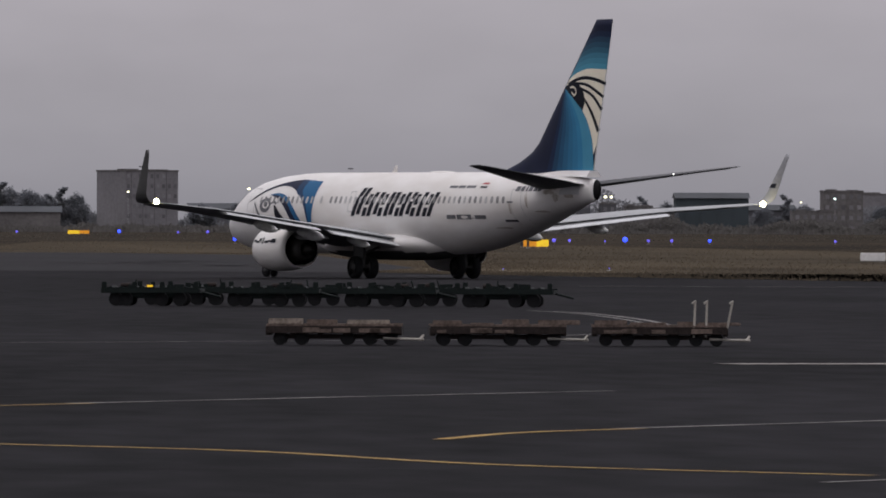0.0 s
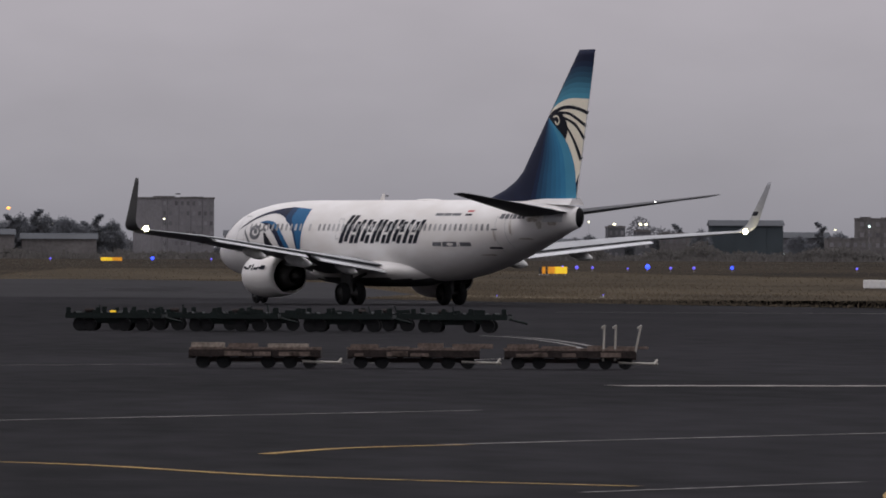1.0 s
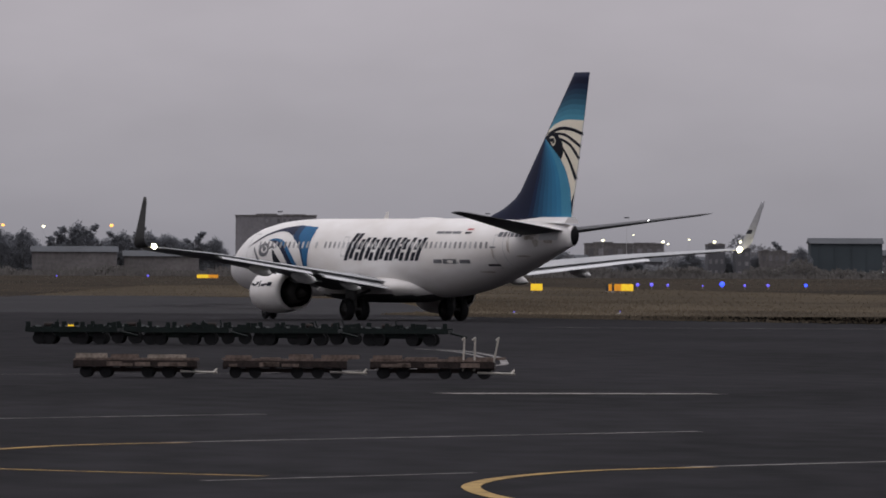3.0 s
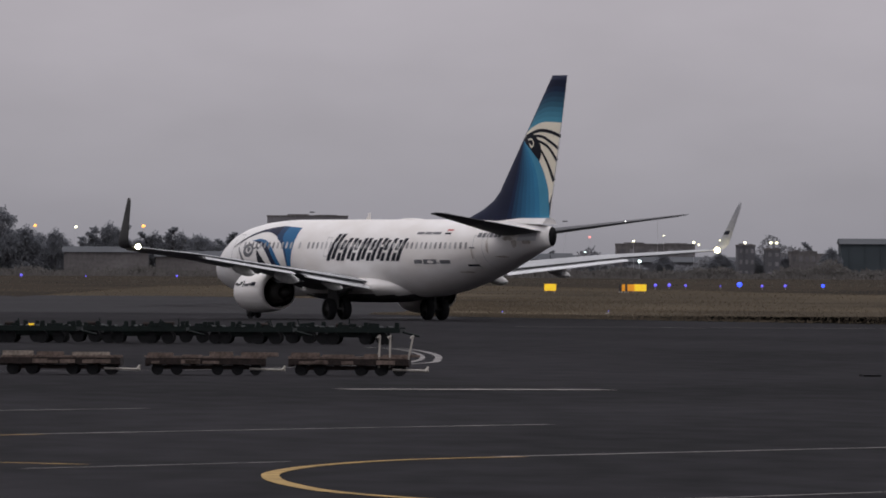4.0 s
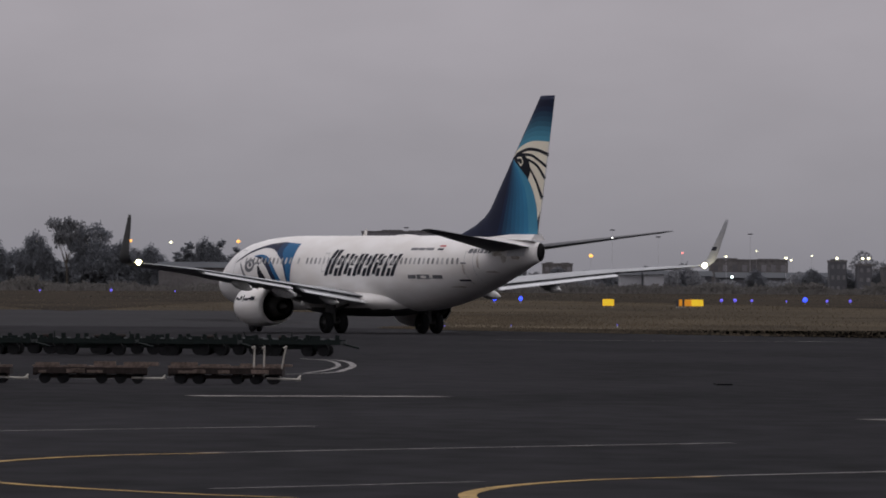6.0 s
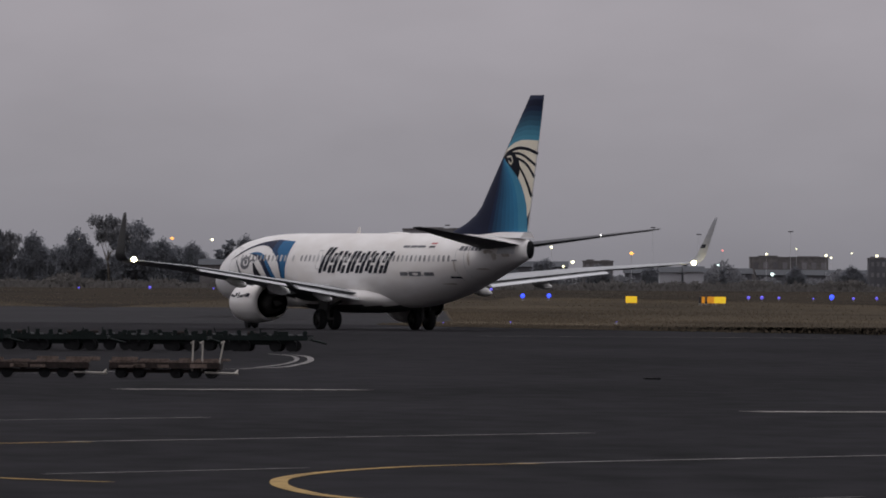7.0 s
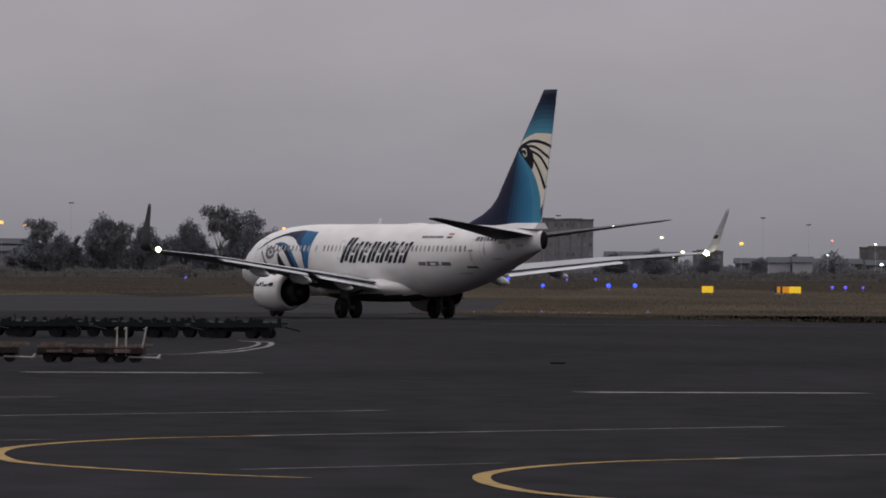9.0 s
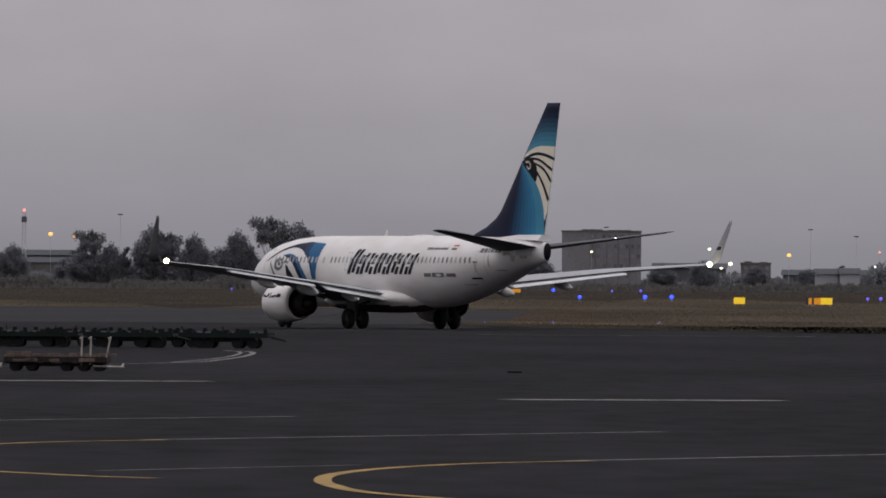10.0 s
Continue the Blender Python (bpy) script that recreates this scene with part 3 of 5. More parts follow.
for side in (1, -1):
    bm = bmesh.new()
    rings = []
    for p in np.concatenate([np.linspace(0.6, 5.6, 7), np.linspace(6.5, 17.0, 14)]):
        le, te, z, th = wing_edge(p)
        rings.append(foil(le, te, side * p, z, th))
    skin(bm, rings)
    wing = part("wing", bm, M_GREY, PLANE, "swept grey wing with flaps out", True)

    # slats along the leading edge
    for p0, p1 in ((5.9, 8.4), (8.5, 11.1), (11.2, 13.8), (13.9, 16.5), (2.2, 3.9)):
        bm = bmesh.new()
        rings = []
        for p in np.linspace(p0, p1, 4):
            le, te, z, th = wing_edge(p)
            c = te - le
            pts = []
            for i in range(9):
                a = -math.pi / 2 + math.pi * i / 8
                pts.append(at(le - 0.10 - 0.05 * c * math.cos(a) + 0.10 * c * (1 - math.cos(a)), side * p, z - 0.06 + 0.052 * c * math.sin(a) + 0.02))
            rings.append(pts + [at(le + 0.02 * c, side * p, z - 0.02)])
        skin(bm, rings)
        part("slat", bm, M_SLAT, wing, "bare metal leading-edge slat", True)

    # two flap panels with slotted aft pieces, lowered a little
    for p0, p1, drop in ((2.0, 5.4, 0.24), (6.2, 12.3, 0.18)):
        for k, (a0, a1, zz) in enumerate(((-0.75, 0.28, 0.0), (0.22, 0.78, -drop))):
            bm = bmesh.new()
            rings = []
            for p in np.linspace(p0, p1, 6):
                le, te, z, th = wing_edge(p)
                f = np.interp(p, [2, 12.3], [1.0, 0.62])
                s0, s1 = te + a0 * f, te + a1 * f
                zb = z - 0.02 + zz * f
                dz = -0.25 * (s1 - s0)
                rings.append([at(s0, side * p, zb + 0.02), at(s0 + 0.3 * (s1 - s0), side * p, zb + 0.06 + 0.3 * dz), at(s1, side * p, zb + dz + 0.012),
                              at(s1, side * p, zb + dz - 0.012), at(s0 + 0.3 * (s1 - s0), side * p, zb - 0.07 + 0.3 * dz), at(s0, side * p, zb - 0.05)])
            skin(bm, rings)
            part("flap", bm, M_SLAT if k else M_GREY, wing, "pale grey lowered flap panel", False)
    # aileron
    bm = bmesh.new()
    rings = []
    for p in np.linspace(12.6, 16.3, 5):
        le, te, z, th = wing_edge(p)
        rings.append([at(te - 0.4, side * p, z + 0.04), at(te + 0.05, side * p, z + 0.014), at(te + 0.05, side * p, z - 0.01), at(te - 0.4, side * p, z - 0.05)])
    skin(bm, rings)
    part("aileron", bm, M_GREY, wing)

    # canoe fairings of the flap tracks
    for p, long, big in ((3.6, 2.4, 0.19), (6.1, 2.9, 0.23), (9.2, 2.6, 0.20)):
        le, te, z, th = wing_edge(p)
        bm = bmesh.new()
        rings = []
        for t in np.linspace(0, 1, 12):
            r = big * math.sqrt(max(0.003, math.sin(math.pi * min(1, t * 1.02)))) if t < 0.98 else 0.02
            s = te + 0.85 - long * (1 - t)
            zz = z - 0.30 - 0.32 * t
            rings.append([at(s, side * p + 0.75 * r * math.sin(a), zz + 1.25 * r * math.cos(a)) for a in (2 * math.pi * i / 14 for i in range(14))])
        skin(bm, rings)
        part("flap_fairing", bm, M_FAIRING, wing, "pale canoe-shaped flap track fairing", True)

    # blended winglet: dark outside, pale inside
    bm = bmesh.new()
    rings = []
    for t in np.linspace(0, 1, 16):
        bend = min(1.0, t / 0.35)
        p = 17.0 + 0.52 * math.sin(bend * 1.30) + max(0, t - 0.35) * 0.42
        z = 3.70 + 0.62 * (1 - math.cos(bend * 1.30)) + max(0, t - 0.35) * 3.15
        le = 22.9 + 0.85 * bend + max(0, t - 0.35) * 2.35
        c = np.interp(t, [0, 0.35, 0.93, 1], [1.55, 1.05, 0.46, 0.30])
        nx, nz = math.cos(bend * 1.30 + math.pi / 2), math.sin(bend * 1.30 + math.pi / 2)
        if t > 0.35:
            nx, nz = -0.99, 0.13
        pts = []
        for i in range(20):
            a = math.pi * i / 10
            u = 0.5 * (1 + math.cos(a))
            y = 0.085 * c * (1.4845 * math.sqrt(u) - 0.63 * u - 1.758 * u * u + 1.4215 * u ** 3 - 0.5075 * u ** 4) * (1 if i <= 10 else -1)
            pts.append(at(le + u * c, side * (p + nx * y), z + nz * y))
        rings.append(pts)
    skin(bm, rings)
    bm.faces.ensure_lookup_table()
    for i, f in enumerate(bm.faces):
        mid = f.calc_center_median()
        k = i % 20
        if k >= 10:
            f.material_index = 1
        elif 4 <= k and i // 20 == 7:
            f.material_index = 2
    part("winglet", bm, [M_WINGLET, M_DARKGREY, M_MARK], wing, "upswept winglet, pale inside with a dark outer face", True)
    # wingtip strobe
    bm = bmesh.new()
    bmesh.ops.create_icosphere(bm, subdivisions=2, radius=0.14, matrix=Matrix.Translation(at(24.62, side * 16.85, 3.72)))
    part("wingtip_lamp", bm, M_STROBE, wing, "bright warm wingtip lamp", True)

    # tailplane
    bm = bmesh.new()
    rings = []
    for t in np.linspace(0, 1, 12):
        p = 0.35 + t * 6.8
        chord = 4.0 - 3.0 * t
        pts = foil(33.3 + 4.95 * t, 37.3 + 1.95 * t, side * p, 0, 0.09 - 0.01 * t)
        for v in pts:
            v.z += 4.60 + 0.90 * t - 0.055 * (37.3 + 1.95 * t - (S0 - v.y))
        rings.append(pts)
    skin(bm, rings)
    stab = part("tailplane", bm, M_TAILGREY, PLANE, "grey swept tailplane", True)
    bm = bmesh.new()
    skin(bm, [[at(37.3 + 1.95 * t - 0.5, side * (0.35 + 6.8 * t), 4.58 + 0.90 * t + 0.035), at(37.3 + 1.95 * t + 0.02, side * (0.35 + 6.8 * t), 4.61 + 0.90 * t + 0.01),
               at(37.3 + 1.95 * t + 0.02, side * (0.35 + 6.8 * t), 4.59 + 0.90 * t), at(37.3 + 1.95 * t - 0.5, side * (0.35 + 6.8 * t), 4.51 + 0.90 * t)] for t in (0.12, 0.5, 0.95)])
    part("elevator", bm, M_TAILGREY, stab)
    decal("tailplane_seal", [[(35.7, 4.12), (37.0, 4.12), (37.1, 4.6), (35.9, 4.56)]], M_SLAT, PLANE, body_p, side, lift=0.02, ds=0.3, dz=0.1, label="worn metal plate round the tailplane root")
bm = bmesh.new()
bmesh.ops.create_icosphere(bm, subdivisions=2, radius=0.05, matrix=Matrix.Translation(at(38.2, -4.05, 5.1)))
part("tail_lamp", bm, M_TAILLAMP, PLANE, "small white lamp on the tailplane", True)

# ---- fin ----
FIN_LE = ([5.0, 5.22, 5.7, 6.15, 6.6, 12.5], [27.6, 28.6, 30.4, 31.55, 32.25, 37.85])


def fin_edges(z):
    return np.interp(z, *FIN_LE), np.interp(z, [5.0, 12.5], [37.55, 39.43])


def fin_p(s, z):
    le, te = fin_edges(z)
    c = te - le
    u = min(1.0, max(0.0, (s - le) / c))
    th = np.interp(z, [5, 6.6, 12.5], [0.045, 0.075, 0.09])
    return th * c * (1.4845 * math.sqrt(u) - 0.63 * u - 1.758 * u * u + 1.4215 * u ** 3 - 0.5075 * u ** 4)


bm = bmesh.new()
skin(bm, [foil(*fin_edges(z), 0, z, np.interp(z, [5, 6.6, 12.5], [0.045, 0.075, 0.09]), 18, True) for z in np.concatenate([np.linspace(5.0, 6.6, 12), np.linspace(6.9, 12.5, 20)])])
fin = part("fin", bm, M_NAVY, PLANE, "tall navy tail fin with blue and cream emblem", True)


def te_run(z0, z1, n=8):
    return [(fin_edges(z)[1] - 0.012, z) for z in np.linspace(z0, z1, n)]


FIN_BLUES = []
for k in range(9):
    q = min(1.0, k / 6.0)
    FIN_BLUES.append(material("fin_blue_paint", tuple(a + (b - a) * q for a, b in zip((0.012, 0.024, 0.062), (0.045, 0.225, 0.40) if k < 7 else (0.075, 0.29, 0.44))), 0.5, vary=0.06, scale=1.0, spec=0.1))

TOP_BLUES = [material("fin_top_paint", tuple(a + (b - a) * q for a, b in zip((0.085, 0.30, 0.42), (0.014, 0.026, 0.060))), 0.5, vary=0.06, scale=1.0, spec=0.1) for q in (0.0, 0.2, 0.38, 0.64, 0.78, 0.9, 1.0)]
for side in (1, -1):
    front = [(34.95, 9.2), (34.7, 8.5), (34.3, 7.3), (33.75, 6.1), (33.3, 5.26)]
    rear = [(35.05, 9.22), (36.0, 8.6), (36.95, 7.75), (37.45, 6.8), (37.60, 5.26)]
    runs = [arc([(f[0] + (r[0] - f[0]) * q, f[1] + (r[1] - f[1]) * q) for f, r in zip(front, rear)]) for q in np.linspace(0, 1, 10)]
    b4 = runs[-1]
    cre = arc([(35.0, 9.25), (36.05, 8.68), (37.0, 7.8), (37.5, 6.8), (37.58, 6.0)])
    for lo, hi, m in zip(runs, runs[1:], FIN_BLUES):
        decal("fin_stripe", [lo + hi[::-1]], m, fin, fin_p, side, 0.006, 0.4, 0.4, "blue stripe of the fin")
    decal("fin_stripe", [b4[:-3] + cre[::-1][2:]], M_TEAL, fin, fin_p, side, 0.009, 0.4, 0.4, "thin teal stripe")
    top = arc([(35.35, 9.62), (36.0, 9.90), (37.2, 10.14), (38.83, 10.1)])
    decal("fin_panel", [cre + te_run(6.0, 10.1)[1:-1] + top[::-1]], M_CREAM, fin, fin_p, side, 0.012, 0.4, 0.4, "cream field on the rear of the fin")
    lower = [(35.35, 9.62), (36.0, 9.90), (37.2, 10.14), (38.83, 10.1)]
    upper = [(37.3, 11.72), (37.8, 11.88), (38.4, 11.95), (39.27, 11.88)]
    bands = [arc([(a[0] + (b[0] - a[0]) * q, a[1] + (b[1] - a[1]) * q) for a, b in zip(lower, upper)]) for q in np.linspace(0, 1, 8)]
    for lo, hi, m in zip(bands, bands[1:], TOP_BLUES):
        decal("fin_band", [lo + hi[::-1]], m, fin, fin_p, side, 0.006, 0.4, 0.4, "blue band across the fin")
    decal("fin_emblem", [[(34.95, 9.25), (35.55, 9.56), (36.3, 9.50), (36.85, 9.0), (36.92, 8.5), (36.72, 8.15), (36.3, 8.45), (35.7, 8.85)]], M_MARK, fin, fin_p, side, 0.018, 0.3, 0.3, "black wedge of the tail emblem")
    decal("fin_emblem", [brush([(35.55, 9.25), (35.95, 9.28), (36.15, 9.05), (35.95, 8.88), (35.72, 9.05)], 0.08, 0.08)[:]], M_CREAM, fin, fin_p, side, 0.024, 0, 0, "cream curl")
    for pts, w0, w1 in (([(35.3, 9.42), (36.6, 9.70), (37.7, 9.66), (38.72, 9.42)], 0.16, 0.17), ([(36.1, 9.45), (37.2, 9.36), (38.52, 8.80)], 0.12, 0.17),
                        ([(36.6, 9.2), (37.6, 8.86), (38.36, 8.18)], 0.12, 0.2), ([(36.85, 8.75), (37.5, 8.05), (38.06, 7.15)], 0.12, 0.26)):
        decal("fin_feather", [brush(pts, w0, w1)], M_MARK, fin, fin_p, side, 0.018, 0.4, 0.4, "black tapering stroke")
# white trailing edge strip of the rudder
bm = bmesh.new()
skin(bm, [[at(s, 0.03, z), at(s + 0.04, 0, z), at(s, -0.03, z)] for s, z in ((fin_edges(z)[1] - 0.02, z) for z in (5.3, 8, 10.0))])
part("rudder_edge", bm, M_WHITE, fin)
bm = bmesh.new()
skin(bm, [[at(28.0, 0.16, 5.12), at(28.0, -0.16, 5.12), at(37.6, -0.42, 4.95), at(37.6, 0.42, 4.95)], [at(28.4, 0.05, 5.27), at(28.4, -0.05, 5.27), at(37.6, -0.2, 5.27), at(37.6, 0.2, 5.27)]])
part("fin_root_fairing", bm, M_WHITE, PLANE, "white fairing under the fin")

# ---- engines ----
for side in (1, -1):
    def er(profile, zc=1.41, n=48, flat=0.0):
        profile = [(13.3 + (s - 11.62) * 0.79, r * 1.04) for s, r in profile]
        return [[at(s, side * 4.74 + r * math.sin(a), zc + r * math.cos(a) * (1 - flat * (math.cos(a) < 0))) for a in (2 * math.pi * i / n for i in range(n))] for s, r in profile]

    bm = bmesh.new()
    skin(bm, er([(11.75, 0.78), (11.62, 0.86), (11.62, 0.93), (11.85, 1.0), (12.4, 1.07), (13.3, 1.10), (14.3, 1.07), (15.3, 0.98), (15.9, 0.90), (15.88, 0.86), (15.0, 0.9), (13.0, 0.8)], flat=0.06), caps=False)
    eng = part("engine", bm, M_WHITE, PLANE, "white engine cowling with an open rear nozzle", True)
    bm = bmesh.new()
    skin(bm, er([(13.1, 0.80), (15.0, 0.895), (15.86, 0.855), (15.85, 0.84), (14.9, 0.86), (13.0, 0.74)]), caps=False)
    part("nozzle_lining", bm, M_BLACK, eng, "", True)
    bm = bmesh.new()
    skin(bm, er([(13.05, 0.82), (13.1, 0.82)]))
    part("fan_disc", bm, M_BLACK, eng)
    bm = bmesh.new()
    skin(bm, er([(13.2, 0.58), (15.0, 0.60), (16.0, 0.52), (16.75, 0.40), (16.73, 0.37), (16.0, 0.40)]), caps=True)
    part("core_cowl", bm, M_EXHAUST, eng, "heat-stained core cowl", True)
    bm = bmesh.new()
    skin(bm, er([(16.0, 0.26), (16.8, 0.22), (17.4, 0.06)], n=24))
    part("exhaust_plug", bm, M_EXHAUST, eng, "", True)
    bm = bmesh.new()
    skin(bm, [[at(s, side * (4.74 + w), z0), at(s, side * (4.74 + w), z1), at(s, side * (4.74 - w), z1), at(s, side * (4.74 - w), z0)]
              for s, w, z0, z1 in ((14.3, 0.06, 2.5, 2.62), (15.4, 0.16, 2.25, 2.7), (16.7, 0.17, 1.9, 2.55), (18.0, 0.14, 1.9, 2.3), (19.5, 0.04, 1.95, 2.0))])
    part("pylon", bm, M_GREY, eng, "grey engine pylon")
    # unreadable lettering on the cowl: plain wavy bars
    if side == 1:
        def cowl(s, z):
            r = 1.045 * np.interp(s, [13.25, 13.45, 13.91, 14.65, 15.5, 16.35], [0.93, 1.0, 1.07, 1.10, 1.07, 0.98])
            return 4.74 + math.sqrt(max(0.0, r * r - (z - 1.41) ** 2))

        for s0, s1, z0, z1 in ((13.6, 13.95, 1.78, 1.88), (13.9, 14.3, 1.73, 1.82), (14.25, 14.5, 1.79, 1.95), (14.6, 14.72, 1.68, 2.0), (14.82, 15.2, 1.72, 1.84), (15.15, 15.5, 1.78, 1.87), (15.45, 15.85, 1.74, 1.94)):
            decal("cowl_lettering_bar", [[(s0, z0), (s1, z0), (s1, z1), (s0, z1)]], M_MARK, eng, cowl, 1, 0.012, 0.2, 0)

# ---- landing gear ----
def wheel(parent, s, p, r, w):
    bm = bmesh.new()
    prof = [(-w / 2, r * 0.62), (-w / 2, r * 0.86), (-w * 0.36, r * 0.97), (0, r), (w * 0.36, r * 0.97), (w / 2, r * 0.86), (w / 2, r * 0.62)]
    skin(bm, [[at(s + q * math.cos(a), p + u, r + q * math.sin(a)) for a in (2 * math.pi * i / 32 for i in range(32))] for u, q in prof], caps=False)
    tyre = part("tyre", bm, M_RUBBER, parent, "black rubber tyre", True)
    bm = bmesh.new()
    skin(bm, [[at(s + q * math.cos(a), p + u, r + q * math.sin(a)) for a in (2 * math.pi * i / 24 for i in range(24))] for u, q in ((-w * 0.42, r * 0.63), (-w * 0.2, r * 0.3), (w * 0.2, r * 0.3), (w * 0.42, r * 0.63))])
    part("rim", bm, M_DARKGREY, tyre, "steel wheel rim", True)


for side in (1, -1):
    gear = new("main_gear")
    gear.parent = PLANE
    bm = bmesh.new()
    tube(bm, at(19.58, side * 2.86, 0.55), at(19.5, side * 2.86, 2.0), 0.13, 0.16)
    tube(bm, at(19.58, side * 2.3, 0.57), at(19.58, side * 3.42, 0.57), 0.09)
    tube(bm, at(19.5, side * 2.86, 1.2), at(19.5, side * 1.4, 1.75), 0.07)
    tube(bm, at(19.3, side * 2.86, 0.75), at(18.7, side * 2.86, 1.8), 0.05)
    part("strut", bm, M_DARKGREY, gear, "steel oleo strut with braces")
    wheel(gear, 19.58, side * 2.43, 0.56, 0.40)
    wheel(gear, 19.58, side * 3.29, 0.56, 0.40)
    bm = bmesh.new()
    box(bm, -(side * 3.12) - 0.03, -(side * 3.12) + 0.03, S0 - 20.1, S0 - 19.1, 1.05, 1.95, 0.02)
    part("gear_door", bm, M_DARKGREY, gear)
gear = new("nose_gear")
gear.parent = PLANE
bm = bmesh.new()
tube(bm, at(4.37, 0, 0.35), at(4.2, 0, 1.7), 0.08, 0.1)
tube(bm, at(4.37, -0.28, 0.34), at(4.37, 0.28, 0.34), 0.06)
tube(bm, at(4.3, 0, 0.8), at(5.4, 0, 1.5), 0.05)
part("strut", bm, M_STEEL, gear)
wheel(gear, 4.37, 0.21, 0.34, 0.2)
wheel(gear, 4.37, -0.21, 0.34, 0.2)
for p in (0.42, -0.42):
    bm = bmesh.new()
    box(bm, -p - 0.02, -p + 0.02, S0 - 5.0, S0 - 3.6, 0.75, 1.42, 0.01)
    part("gear_door", bm, M_DARKGREY, gear)

# ---- baggage carts on the apron ----
def flat_wheel(bm, x, y, r, w):
    tube(bm, (x, y - w / 2, r), (x, y + w / 2, r), r, n=18)
    return bm


def pallet_dolly(m, load, posts, seed):
    """A low weathered dolly with a cluttered deck of boards; one has upright posts."""
    r = np.random.default_rng(seed)
    d = thing("pallet_dolly", "weathered brown pallet dolly with worn deck boards, on the apron" if not posts else "weathered pallet dolly with white upright posts", "baggage cart", m, "baggage carts on the apron")
    bm = bmesh.new()
    box(bm, -1.5, 1.5, -0.72, -0.60, 0.26, 0.42, 0.01)
    box(bm, -1.5, 1.5, 0.60, 0.72, 0.26, 0.42, 0.01)
    for x in (-1.45, -0.9, -0.3, 0.3, 0.9, 1.45):
        box(bm, x - 0.06, x + 0.06, -0.64, 0.64, 0.22, 0.41)
    box(bm, -1.3, 1.2, -0.5, 0.5, 0.14, 0.24, 0.02)
    part("frame", bm, M_RUST, d, "rusty steel frame")
    bm = bmesh.new()
    box(bm, -1.48, 1.48, -0.05, 0.05, -0.018, 0.018)
    board = part("board", bm, M_WOOD, d, at=pose(0, -0.66, 0.445))
    for k in range(1, 12):
        again(board, pose(r.uniform(-0.06, 0.06), -0.66 + 0.12 * k, 0.445 + r.uniform(0, 0.012), 0, r.uniform(-0.6, 0.6), 0))
    for x in (-1.2, -0.72, 0.3, 0.8, 1.25):
        for y in (-0.52, 0.52):
            bm = bmesh.new()
            flat_wheel(bm, x, y, 0.15, 0.14)
            part("wheel", bm, M_RUBBER, d, "black rubber wheel")
    bm = bmesh.new()
    tube(bm, (1.1, -0.6, 0.16), (2.0, -0.5, 0.13), 0.03)
    tube(bm, (1.9, -0.6, 0.12), (1.98, -0.42, 0.22), 0.028)
    part("tow_bar", bm, M_POST, d, "pale tow bar")
    # loose lengths of timber and side rails lying on the deck
    x = -1.45
    while x < 1.2:
        w = r.uniform(0.35, 0.95)
        bm = bmesh.new()
        z1 = 0.50 + r.uniform(0.0, 0.10)
        box(bm, 0, w, -0.06, 0.06, 0, z1 - 0.465, 0.012)
        part("deck_timber", bm, M_PALEWOOD if load and 0.4 < r.uniform() else M_WOOD, d, at=pose(x, -0.62 + r.uniform(0, 0.25), 0.467, 0, 0, r.uniform(-5, 5)))
        x += w + r.uniform(0.02, 0.3)
    for k in range(5):
        bm = bmesh.new()
        u = r.uniform(-1.4, 0.9)
        box(bm, u, u + r.uniform(0.2, 0.5), -0.745, -0.722, 0.28, 0.28 + r.uniform(0.06, 0.14), 0.005)
        part("side_plate", bm, M_WOOD, d, "scuffed brown side plate")
    if posts:
        for x, lean in ((0.75, 0.03), (1.02, 0.02), (1.45, 0.16)):
            bm = bmesh.new()
            tube(bm, (x, -0.6, 0.20), (x + lean, -0.6, 1.0), 0.024)
            tube(bm, (x + lean - 0.07, -0.6, 0.95), (x + lean + 0.02, -0.6, 1.01), 0.026)
            part("post", bm, M_POST, d, "chipped white post")
    return d


